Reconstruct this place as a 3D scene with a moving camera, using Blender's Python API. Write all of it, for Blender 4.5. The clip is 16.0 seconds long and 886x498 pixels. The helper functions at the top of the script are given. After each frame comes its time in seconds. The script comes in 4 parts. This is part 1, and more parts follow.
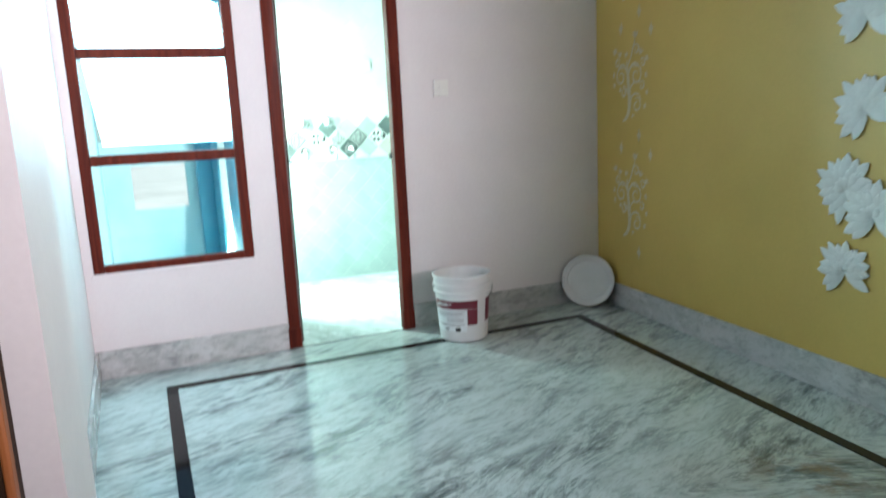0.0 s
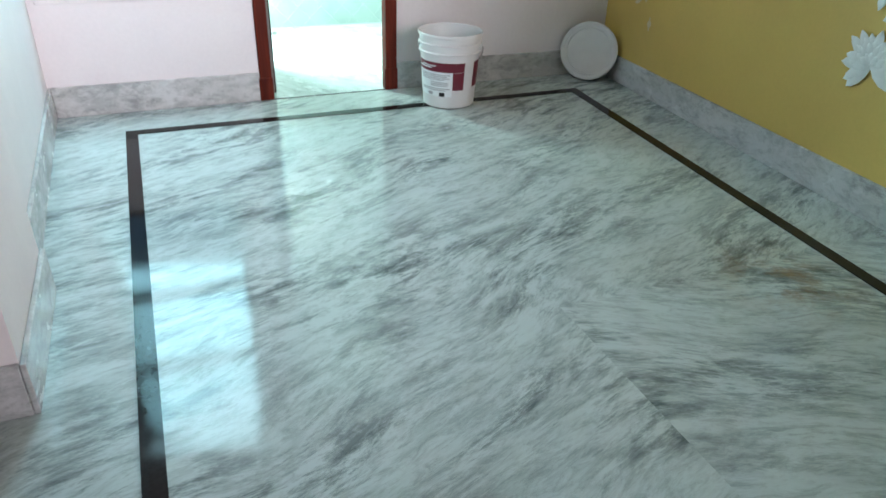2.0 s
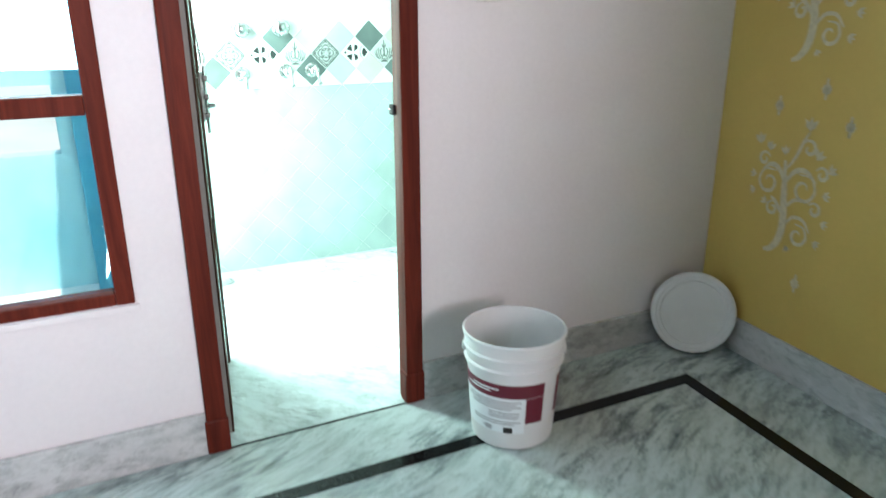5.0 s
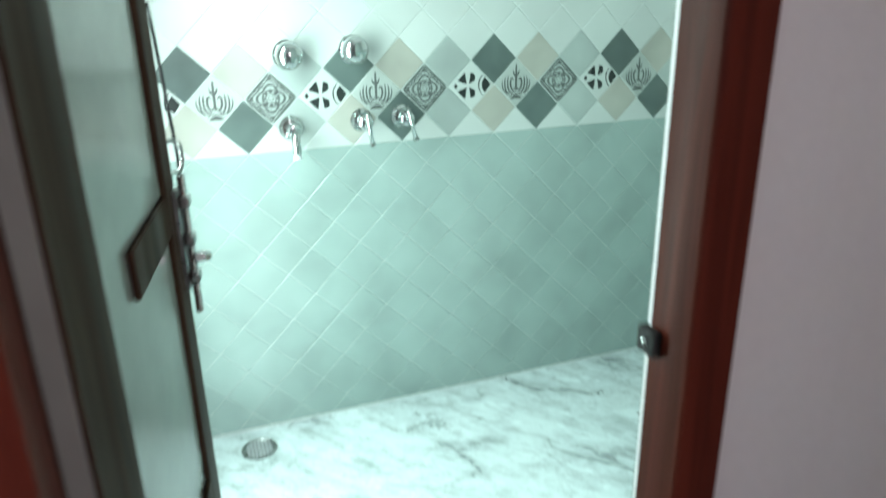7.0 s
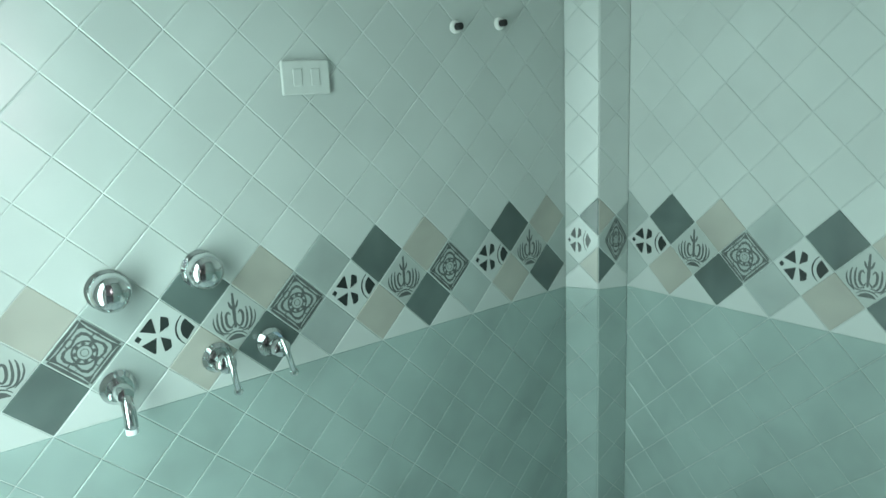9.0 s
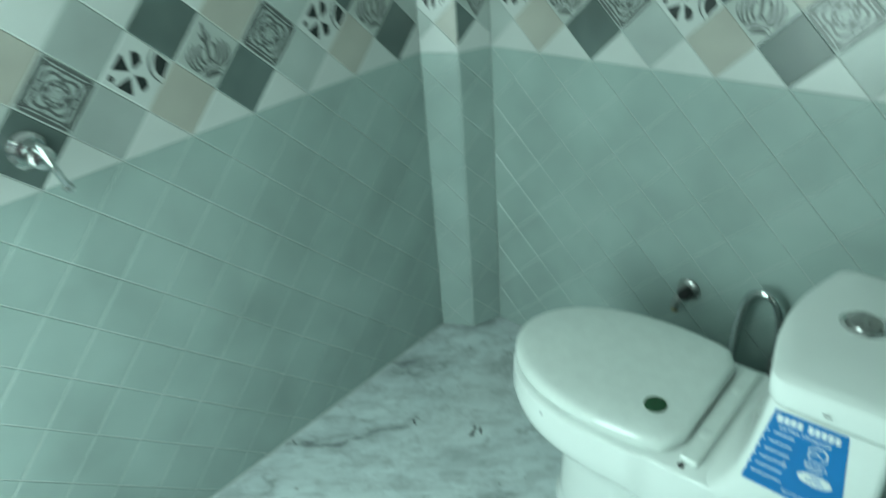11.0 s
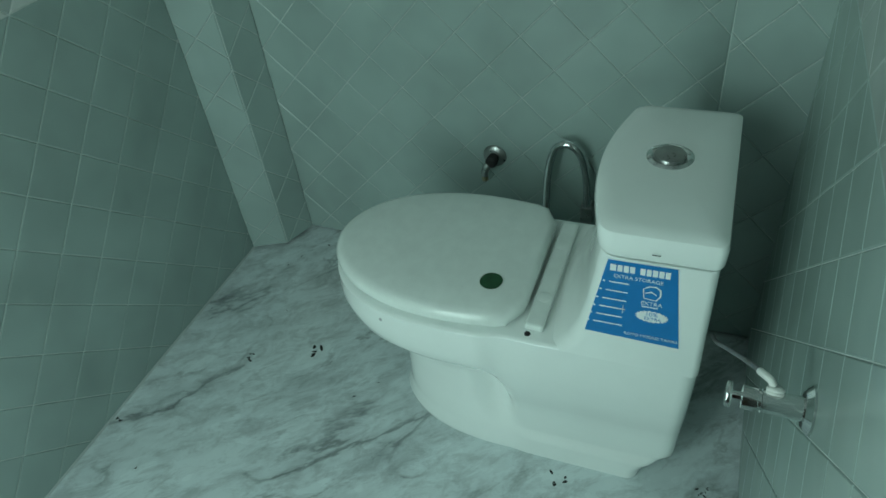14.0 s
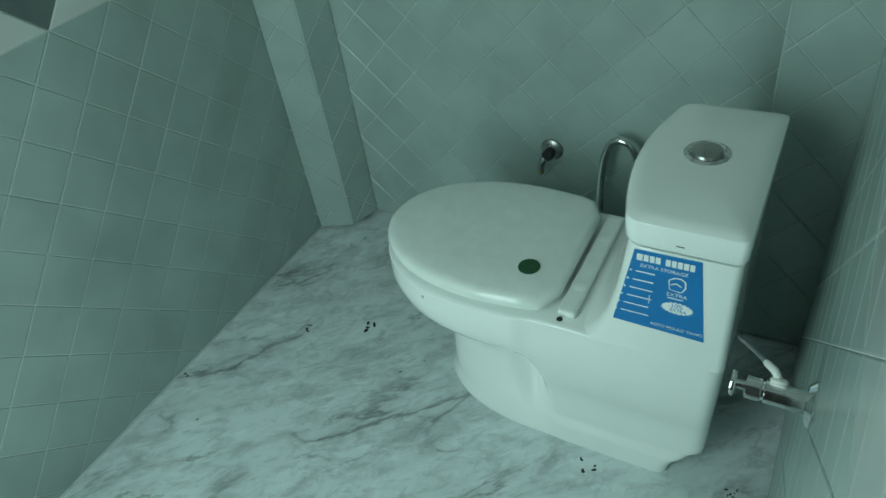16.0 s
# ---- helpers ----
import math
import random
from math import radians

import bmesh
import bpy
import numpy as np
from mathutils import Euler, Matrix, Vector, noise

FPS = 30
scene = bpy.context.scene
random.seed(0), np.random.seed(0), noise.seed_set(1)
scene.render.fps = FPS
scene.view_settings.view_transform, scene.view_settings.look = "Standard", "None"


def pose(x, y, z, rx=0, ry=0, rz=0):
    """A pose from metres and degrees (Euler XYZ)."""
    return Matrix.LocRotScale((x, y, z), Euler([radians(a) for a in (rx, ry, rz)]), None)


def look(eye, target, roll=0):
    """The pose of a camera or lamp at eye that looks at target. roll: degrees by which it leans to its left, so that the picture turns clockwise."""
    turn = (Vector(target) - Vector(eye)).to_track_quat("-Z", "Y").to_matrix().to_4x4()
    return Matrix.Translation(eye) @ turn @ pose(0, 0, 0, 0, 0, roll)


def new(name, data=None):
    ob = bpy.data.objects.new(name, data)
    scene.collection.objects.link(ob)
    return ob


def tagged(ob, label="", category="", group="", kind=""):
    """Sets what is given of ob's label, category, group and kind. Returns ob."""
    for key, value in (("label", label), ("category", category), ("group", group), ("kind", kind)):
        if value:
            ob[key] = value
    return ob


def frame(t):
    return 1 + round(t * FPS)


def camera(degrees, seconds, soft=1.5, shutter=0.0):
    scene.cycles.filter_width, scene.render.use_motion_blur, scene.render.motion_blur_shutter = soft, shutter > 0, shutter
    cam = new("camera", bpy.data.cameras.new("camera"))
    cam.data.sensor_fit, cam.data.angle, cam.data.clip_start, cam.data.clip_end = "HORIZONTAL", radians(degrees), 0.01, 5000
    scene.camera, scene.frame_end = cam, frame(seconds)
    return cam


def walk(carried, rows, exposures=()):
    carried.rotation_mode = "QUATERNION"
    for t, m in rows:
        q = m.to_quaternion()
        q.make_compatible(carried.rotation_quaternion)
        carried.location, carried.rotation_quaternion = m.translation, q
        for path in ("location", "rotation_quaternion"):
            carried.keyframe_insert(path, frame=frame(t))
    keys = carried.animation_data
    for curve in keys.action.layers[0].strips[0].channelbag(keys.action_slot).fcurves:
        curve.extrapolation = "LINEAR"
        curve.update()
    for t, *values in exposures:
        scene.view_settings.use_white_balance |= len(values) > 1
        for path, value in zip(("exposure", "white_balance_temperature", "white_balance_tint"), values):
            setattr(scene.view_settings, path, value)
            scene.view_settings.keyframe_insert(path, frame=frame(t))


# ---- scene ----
cam = camera(64.3, 16.0, shutter=0.5)
PATH = [
    (0, (-0.666, -3.584, 1.124), (0.093, -1.768, 0.770), -2.8),
    (0.5, (-0.615, -3.497, 1.209), (0.047, -1.716, 0.585), -0.3),
    (1, (-0.572, -3.484, 1.151), (0.042, -1.732, 0.406), -0.0),
    (1.5, (-0.529, -3.469, 1.101), (0.079, -1.79, 0.2), 0.5),
    (2, (-0.525, -3.428, 1.093), (0.155, -1.828, 0.106), 2.0),
    (2.5, (-0.525, -3.264, 1.103), (0.16, -1.707, 0.051), 3.8),
    (3, (-0.571, -3.073, 1.111), (0.194, -1.51, 0.125), 4.3),
    (3.5, (-0.522, -2.874, 1.149), (0.256, -1.208, 0.363), 3.8),
    (4, (-0.434, -2.607, 1.165), (0.302, -0.868, 0.506), -0.0),
    (4.5, (-0.347, -2.249, 1.171), (0.46, -0.537, 0.526), 0.8),
    (4.7, (-0.292, -2.116, 1.204), (0.551, -0.417, 0.571), -0.3),
    (6.8, (0.068, -0.635, 1.293), (0.728, 1.107, 0.566), -0.3),
    (7, (0.133, -0.514, 1.314), (0.781, 1.251, 0.632), -1.1),
    (7.5, (0.168, -0.266, 1.392), (0.896, 1.491, 0.775), 0.0),
    (8, (0.143, -0.03, 1.517), (1.161, 1.615, 1.011), -1.3),
    (8.2, (0.138, 0.024, 1.53), (1.293, 1.61, 1.142), 0.3),
    (10.3, (0.272, 0.109, 1.452), (1.445, 1.59, 0.796), -4.6),
    (10.5, (0.318, 0.138, 1.441), (1.502, 1.584, 0.728), -3.5),
    (11, (0.39, 0.232, 1.383), (1.652, 1.412, 0.376), -4.6),
    (11.5, (0.428, 0.288, 1.335), (1.697, 1.195, 0.083), -6.5),
    (12, (0.446, 0.296, 1.314), (1.72, 1.052, -0.03), -6.8),
    (12.5, (0.46, 0.289, 1.316), (1.755, 0.983, -0.041), -7.9),
    (13, (0.47, 0.293, 1.325), (1.79, 0.99, -0.006), -8.3),
    (13.5, (0.476, 0.298, 1.323), (1.813, 0.974, -0.002), -8.0),
    (14, (0.481, 0.3, 1.334), (1.853, 0.95, 0.031), -7.6),
    (14.5, (0.476, 0.276, 1.355), (1.861, 1.022, 0.12), -8.8),
    (15, (0.454, 0.211, 1.368), (1.781, 1.124, 0.182), -11.0),
    (15.5, (0.447, 0.166, 1.35), (1.718, 1.07, 0.098), -10.5),
    (16, (0.451, 0.2, 1.342), (1.725, 1.063, 0.064), -9.6),
]
EXPOSURES = [(0.0, 0.42, 6500, 10), (1.0, 0.72, 6500, 10), (2.5, 0.50, 6500, 10), (3.0, 0.42, 6500, 10), (3.5, 0.52, 6500, 10), (4.5, 0.62, 6500, 10), (6.8, -0.42, 6600, 15), (7.2, -0.95, 6600, 15), (7.6, -1.36, 6500, 14), (8.2, -1.50, 6500, 13),
             (10.5, -1.62, 6500, 10), (11.0, -1.56, 6500, 10), (11.5, -1.87, 6500, 10), (12.0, -2.34, 6500, 10), (12.5, -2.42, 6500, 10), (14.5, -2.24, 6500, 10), (15.5, -2.08, 6500, 10), (16.0, -2.16, 6500, 10)]
walk(cam, [(t, look(eye, target, roll)) for t, eye, target, roll in PATH], EXPOSURES)

# ---- light ----
world = bpy.data.worlds.new("world")
scene.world = world
world.use_nodes = True
wn = world.node_tree.nodes
sky = wn.new("ShaderNodeTexSky")
sky.sky_type, sky.sun_disc, sky.sun_elevation, sky.sun_rotation = "NISHITA", False, radians(66), radians(167)
world.node_tree.links.new(sky.outputs[0], wn["Background"].inputs[0])
wn["Background"].inputs[1].default_value = 0.12
sun = new("sun", bpy.data.lights.new("sun", "SUN"))
sun.data.energy, sun.data.angle, sun.data.color = 5.0, radians(0.6), (1.0, 0.95, 0.88)
sun.matrix_world = look((0, 0, 6), (-0.6, 2.6, 0))


def area_lamp(name, m, w, h, watts, colour):
    lamp = new(name, bpy.data.lights.new(name, "AREA"))
    lamp.data.shape, lamp.data.size, lamp.data.size_y = "RECTANGLE", w, h
    lamp.data.energy, lamp.data.color = watts, colour
    lamp.matrix_world = m
    return lamp


# daylight in the window and bathroom openings
area_lamp("daylight_window", look((-0.56, 0.16, 1.58), (-0.80, -1.0, 1.0)), 0.66, 1.10, 22, (0.50, 0.87, 1.0))
area_lamp("daylight_ventilator", look((-0.105, 0.97, 1.10), (0.9, 0.80, 0.94)), 0.48, 1.56, 72, (0.70, 1.0, 0.93))
# added fill with no opening behind it, brightens the west and north walls
area_lamp("added_rear_fill", look((1.10, -4.95, 1.75), (-0.70, -0.6, 1.48)), 0.8, 1.4, 20.5, (1.0, 0.89, 0.98)).data.spread = radians(61)


# ---- materials ----
class Nodes:
    """A small builder for one node material."""

    def __init__(self, name, rough=0.5, metal=0.0):
        self.mat = bpy.data.materials.new(name)
        self.mat.use_nodes = True
        self.tree = self.mat.node_tree
        self.bsdf = self.tree.nodes["Principled BSDF"]
        self.bsdf.inputs["Roughness"].default_value = rough
        self.bsdf.inputs["Metallic"].default_value = metal

    def put(self, kind, links=(), **values):
        n = self.tree.nodes.new(kind)
        for key, v in values.items():
            n.inputs[key.replace("_", " ")].default_value = v
        for socket, src in links:
            self.tree.links.new(src, n.inputs[socket])
        return n

    def coords(self, scale=(1, 1, 1), turn=(0, 0, 0), which="Object"):
        tc = self.put("ShaderNodeTexCoord")
        return self.put("ShaderNodeMapping", [("Vector", tc.outputs[which])], Scale=scale, Rotation=turn).outputs[0]

    def noise(self, vec, scale, detail=6.0, rough=0.6, distort=0.0):
        return self.put("ShaderNodeTexNoise", [("Vector", vec)], Scale=scale, Detail=detail, Roughness=rough, Distortion=distort).outputs[0]

    def ramp(self, fac, stops):
        n = self.put("ShaderNodeValToRGB", [("Fac", fac)])
        el = n.color_ramp.elements
        while len(el) < len(stops):
            el.new(0.5)
        for e, (p, c) in zip(el, stops):
            e.position, e.color = p, (*c, 1) if len(c) == 3 else c
        return n.outputs[0]

    def mix(self, fac, a, b, mode="MIX"):
        n = self.tree.nodes.new("ShaderNodeMix")
        n.data_type, n.blend_type = "RGBA", mode
        for socket, v in ((n.inputs[0], fac), (n.inputs[6], a), (n.inputs[7], b)):
            if isinstance(v, (int, float)):
                socket.default_value = v
            elif isinstance(v, tuple):
                socket.default_value = (*v, 1)
            else:
                self.tree.links.new(v, socket)
        return n.outputs[2]

    def colour(self, src):
        self.tree.links.new(src, self.bsdf.inputs["Base Color"])
        return self

    def rough(self, src):
        self.tree.links.new(src, self.bsdf.inputs["Roughness"])
        return self

    def bump(self, height, strength=0.2, distance=0.005):
        b = self.put("ShaderNodeBump", [("Height", height)], Strength=strength, Distance=distance)
        self.tree.links.new(b.outputs[0], self.bsdf.inputs["Normal"])
        return self


def grey(lo, hi):
    return [(0.3, (lo, lo, lo)), (0.7, (hi, hi, hi))]


def plaster(name, colour, dirt, rough=0.55):
    n = Nodes(name, rough)
    v = n.coords(which="Object")
    big = n.noise(v, 1.1, 5, 0.6)
    fine = n.noise(v, 60, 4, 0.6)
    c = n.ramp(big, [(0.30, dirt), (0.62, colour)])
    c = n.mix(0.06, c, n.ramp(fine, grey(0.3, 1.0)), "MULTIPLY")
    n.colour(c).bump(n.mix(0.3, n.noise(v, 9, 3), fine), 0.12, 0.004)
    return n.mat


def vein_lines(n, turn):
    """Soft dark hairline veins that wander along one direction and fade in and out, with grey shadow beside them."""
    v = n.put("ShaderNodeMapping", [("Vector", n.coords())], Rotation=(0, 0, turn)).outputs[0]
    v = n.put("ShaderNodeMapping", [("Vector", v)], Scale=(1.0, 2.4, 1.0)).outputs[0]
    ridge = n.noise(v, 1.7, 7, 0.55, 0.5)
    second = n.noise(n.put("ShaderNodeMapping", [("Vector", v)], Location=(4.3, 1.9, 0.0), Rotation=(0, 0, 0.7)).outputs[0], 2.6, 7, 0.6, 0.4)
    thin = [(0.482, (1.0,) * 3), (0.497, (0.52,) * 3), (0.503, (0.52,) * 3), (0.520, (1.0,) * 3)]
    wide = [(0.40, (1.0,) * 3), (0.495, (0.78,) * 3), (0.515, (0.80,) * 3), (0.58, (1.0,) * 3)]
    where = n.ramp(n.noise(v, 2.1, 5), [(0.45, (0.0,) * 3), (0.60, (1.0,) * 3)])
    elsewhere = n.ramp(n.noise(v, 2.7, 5, 0.6, 0.9), [(0.50, (0.0,) * 3), (0.64, (1.0,) * 3)])
    c = n.mix(where, (1.0, 1.0, 1.0), n.mix(1.0, n.ramp(ridge, thin), n.ramp(ridge, wide), "MULTIPLY"))
    return n.mix(1.0, c, n.mix(elsewhere, (1.0, 1.0, 1.0), n.ramp(second, thin)), "MULTIPLY")


def marble(name, light, dark, stain, turn=0.5, rough=0.12, stretch=(1.0, 3.2, 1.0), mirror=None, amount=0.9, veins=0.0):
    """Cloudy white marble with clustered grey streaks; mirror: the corner past which two slabs are book-matched."""
    n = Nodes(name, rough)
    v = n.coords()
    plainv = v
    if mirror:
        sep = n.put("ShaderNodeSeparateXYZ", [("Vector", v)])

        def calc(kind, *operands):
            node = n.put("ShaderNodeMath")
            node.operation = kind
            for socket, value in zip(node.inputs, operands):
                if isinstance(value, float):
                    socket.default_value = value
                else:
                    n.tree.links.new(value, socket)
            return node.outputs[0]

        dy = calc("SUBTRACT", sep.outputs["Y"], mirror[1])
        fold = calc("SUBTRACT", calc("ABSOLUTE", dy), dy)
        dy = calc("MULTIPLY_ADD", fold, calc("GREATER_THAN", sep.outputs["X"], mirror[0]), dy)
        v = n.put("ShaderNodeCombineXYZ", [("X", calc("SUBTRACT", sep.outputs["X"], mirror[0])), ("Y", dy), ("Z", sep.outputs["Z"])]).outputs[0]
    warp = n.put("ShaderNodeTexNoise", [("Vector", plainv)], Scale=1.3, Detail=1.2)
    v = n.put("ShaderNodeMixRGB", [("Color1", v), ("Color2", warp.outputs["Color"])], Fac=0.20 if mirror else 0.09).outputs[0]
    v = n.put("ShaderNodeMapping", [("Vector", v)], Rotation=(0, 0, turn)).outputs[0]
    v = n.put("ShaderNodeMapping", [("Vector", v)], Scale=stretch).outputs[0]
    patch = n.noise(v, 0.9, 4, 0.6, 0.3)
    streak = n.noise(v, 4.4, 15, 0.74, 0.12)
    fine = n.noise(v, 13.0, 10, 0.74, 0.5)
    where = n.ramp(patch, [(0.38, (0.14,) * 3), (0.57, (1.0,) * 3)])
    lines = n.ramp(streak, [(0.40, (0.92,) * 3), (0.47, (0.6,) * 3), (0.545, (0.0,) * 3)])
    blotch = n.ramp(n.noise(v, 3.0, 9, 0.66, 0.4), [(0.38, (0.2,) * 3), (0.54, (1.0,) * 3)])
    mask = n.mix(1.0, n.mix(1.0, where, lines, "MULTIPLY"), blotch, "MULTIPLY")
    hair = n.ramp(n.noise(n.put("ShaderNodeMapping", [("Vector", v)], Scale=(1.0, 1.7, 1.0), Location=(3.1, 0.7, 0.0)).outputs[0], 7.0, 15, 0.70, 0.15), [(0.38, (0.62,) * 3), (0.47, (0.0,) * 3)])
    mask = n.mix(1.0, mask, n.mix(1.0, hair, where, "MULTIPLY"), "LIGHTEN")
    mask = n.mix(amount, (0.0, 0.0, 0.0), mask)
    c = n.mix(mask, light, dark)
    c = n.mix(n.ramp(warp.outputs[0], [(0.60, (0.0,) * 3), (0.80, (0.35,) * 3)]), c, stain)
    c = n.mix(0.32, c, n.ramp(fine, [(0.38, (0.16,) * 3), (0.53, (1.0,) * 3)]), "MULTIPLY")
    if mirror:
        far = n.put("ShaderNodeVectorMath", [(0, plainv)])
        far.operation = "DISTANCE"
        far.inputs[1].default_value = (1.13, -2.17, 0.0)
        rust = n.mix(1.0, n.ramp(far.outputs["Value"], [(0.03, (0.8,) * 3), (0.26, (0.0,) * 3)]), n.ramp(n.noise(plainv, 9, 6, 0.65), [(0.44, (0.0,) * 3), (0.62, (1.0,) * 3)]), "MULTIPLY")
        c = n.mix(rust, c, (0.26, 0.17, 0.08))
    if veins:
        c = n.mix(1.0, c, vein_lines(n, veins), "MULTIPLY")
    n.colour(c).rough(n.ramp(n.noise(v, 5, 4), [(0.3, (rough * 0.7,) * 3), (0.75, (rough * 1.9,) * 3)]))
    return n.mat


def wood(name, dark, light, rough=0.3, axis=2, sheen=0.5):
    n = Nodes(name, rough)
    n.bsdf.inputs["Specular IOR Level"].default_value = sheen
    s = [14.0, 14.0, 14.0]
    s[axis] = 0.9
    v = n.coords(tuple(s))
    g = n.noise(v, 2.2, 8, 0.65, 0.8)
    n.colour(n.ramp(g, [(0.3, dark), (0.7, light)])).bump(g, 0.12, 0.002)
    n.rough(n.ramp(n.noise(v, 1.0, 3), [(0.3, (rough * 0.8,) * 3), (0.7, (rough * 1.5,) * 3)]))
    return n.mat


def plain(name, colour, rough=0.4, metal=0.0, vary=0.12, scale=14, bump=0.0):
    n = Nodes(name, rough, metal)
    v = n.coords()
    g = n.noise(v, scale, 6, 0.6)
    c = n.ramp(g, [(0.32, tuple(a * (1 - vary) for a in colour)), (0.68, colour)])
    n.colour(c).rough(n.ramp(n.noise(v, scale * 2.3, 4), [(0.3, (rough * 0.8,) * 3), (0.7, (min(1, rough * 1.3),) * 3)]))
    if bump:
        n.bump(g, bump, 0.002)
    return n.mat


def tile_glaze(name, colour, rough=0.22, vary=0.10):
    n = Nodes(name, rough)
    info = n.put("ShaderNodeObjectInfo")
    geo = n.put("ShaderNodeNewGeometry")
    v = geo.outputs["Position"]
    g = n.noise(v, 5.5, 2.5, 0.5, 0.25)
    c = n.ramp(g, [(0.18, tuple(a * (1 - 2.2 * vary) for a in colour)), (0.82, tuple(a * (1 + vary) for a in colour))])
    c = n.mix(0.10, c, n.ramp(info.outputs["Random"], grey(0.55, 1.0)), "MULTIPLY")
    c = n.mix(0.10, c, n.ramp(geo.outputs["Random Per Island"], grey(0.55, 1.0)), "MULTIPLY")
    n.colour(c).bump(n.noise(v, 60, 2), 0.05, 0.001)
    return n.mat


M_WHITE = plaster("white_wall_paint", (0.78, 0.75, 0.74), (0.68, 0.65, 0.65))
M_PINK = plaster("pale_wall_paint", (0.78, 0.745, 0.75), (0.71, 0.67, 0.68))
M_YELLOW = plaster("ochre_wall_paint", (0.62, 0.44, 0.115), (0.54, 0.38, 0.095), 0.42)
M_CEIL = plaster("ceiling_paint", (0.82, 0.82, 0.81), (0.74, 0.74, 0.73))
M_FLOOR = marble("bedroom_marble", (0.535, 0.62, 0.61), (0.085, 0.118, 0.116), (0.29, 0.245, 0.17), -0.42, 0.07, (1.15, 3.7, 1.0), mirror=(0.413, -2.06), amount=1.0)
M_FLOOR.node_tree.nodes["Principled BSDF"].inputs["Specular IOR Level"].default_value = 0.27
M_SKIRT = marble("skirting_marble", (0.54, 0.555, 0.55), (0.18, 0.20, 0.20), (0.40, 0.37, 0.33), 0.9, 0.18, (1.2, 1.2, 2.4), amount=0.8)
M_BATHFLOOR = marble("bathroom_marble", (0.665, 0.745, 0.755), (0.20, 0.24, 0.245), (0.42, 0.40, 0.37), 0.84, 0.2, (1.0, 2.0, 1.0), amount=0.40, veins=0.84)
M_GRANITE = plain("black_granite", (0.011, 0.013, 0.013), 0.08, 0, 0.5, 90)
M_GRANITE.node_tree.nodes["Principled BSDF"].inputs["Specular IOR Level"].default_value = 0.14
M_WOOD = wood("red_brown_varnish", (0.060, 0.010, 0.006), (0.15, 0.026, 0.014), 0.46, sheen=0.10)
M_DOORWOOD = wood("dark_brown_wood", (0.020, 0.010, 0.006), (0.056, 0.028, 0.016), 0.6, sheen=0.12)
M_ORANGE = wood("orange_teak", (0.22, 0.06, 0.015), (0.42, 0.14, 0.04), 0.35)
M_GROUT = plain("grout", (0.60, 0.645, 0.625), 0.8, 0, 0.2, 30)
M_CHROME = plain("chrome", (0.72, 0.74, 0.74), 0.12, 1.0, 0.15, 20)
M_STEEL = plain("dull_steel", (0.42, 0.43, 0.42), 0.3, 1.0, 0.3, 30)
M_CERAMIC = plain("white_ceramic", (0.84, 0.885, 0.865), 0.05, 0, 0.04, 6)
M_SEAT = plain("white_plastic", (0.77, 0.825, 0.795), 0.07, 0, 0.07, 30)
M_PAIL = plain("white_pail_plastic", (0.74, 0.74, 0.74), 0.42, 0, 0.08, 9)
M_MAROON = plain("maroon_print", (0.16, 0.012, 0.03), 0.35, 0, 0.2, 12)
M_PRINT = plain("grey_print", (0.42, 0.42, 0.44), 0.4, 0, 0.1, 12)
M_BLUE = plain("blue_sticker", (0.0, 0.19, 0.52), 0.35, 0, 0.12, 18)
M_STICKERWHITE = plain("white_print", (0.82, 0.86, 0.88), 0.4, 0, 0.05, 18)
M_GREEN = plain("green_sticker", (0.012, 0.085, 0.03), 0.35, 0, 0.4, 60)
M_DARK = plain("dark_dirt", (0.02, 0.02, 0.02), 0.7, 0, 0.3, 60)
M_SWITCH = plain("switch_plastic", (0.80, 0.80, 0.77), 0.3, 0, 0.05, 20)
M_CYAN = plaster("cyan_shaft_paint", (0.46, 0.68, 0.70), (0.24, 0.57, 0.63))
M_LOTUS = plain("white_relief_paint", (0.70, 0.74, 0.72), 0.45, 0, 0.12, 30)
M_WHITEART = plain("white_wall_art", (0.70, 0.63, 0.42), 0.4, 0, 0.3, 60)

T_LOW = tile_glaze("grey_tile", (0.345, 0.435, 0.41), 0.24, 0.10)
T_HIGH = tile_glaze("white_tile", (0.57, 0.605, 0.585), 0.22, 0.04)
T_DARK = tile_glaze("charcoal_tile", (0.120, 0.158, 0.15), 0.25, 0.24)
T_BEIGE = tile_glaze("beige_tile", (0.44, 0.43, 0.383), 0.25, 0.14)
T_PALE = tile_glaze("pale_grey_tile", (0.41, 0.46, 0.44), 0.25, 0.14)
T_MOTIF = tile_glaze("motif_tile", (0.46, 0.50, 0.475), 0.22, 0.08)
T_INK = tile_glaze("motif_ink", (0.12, 0.135, 0.13), 0.25, 0.1)
T_BLACKINK = tile_glaze("motif_black_ink", (0.03, 0.036, 0.035), 0.25, 0.1)


def glass_material():
    n = Nodes("window_glass", 0.03)
    n.bsdf.inputs["Transmission Weight"].default_value = 1.0
    n.bsdf.inputs["IOR"].default_value = 1.45
    n.bsdf.inputs["Base Color"].default_value = (0.78, 0.96, 0.98, 1)
    return n.mat


M_GLASS = glass_material()


# ---- mesh helpers ----
def to_mesh(bm, name, material):
    me = bpy.data.meshes.new(name)
    bmesh.ops.recalc_face_normals(bm, faces=bm.faces)
    for e in bm.edges:
        if len(e.link_faces) == 2 and e.calc_face_angle(0) > 0.65:
            e.smooth = False
    bm.to_mesh(me)
    bm.free()
    for m in material if isinstance(material, (list, tuple)) else (material,):
        me.materials.append(m)
    return me


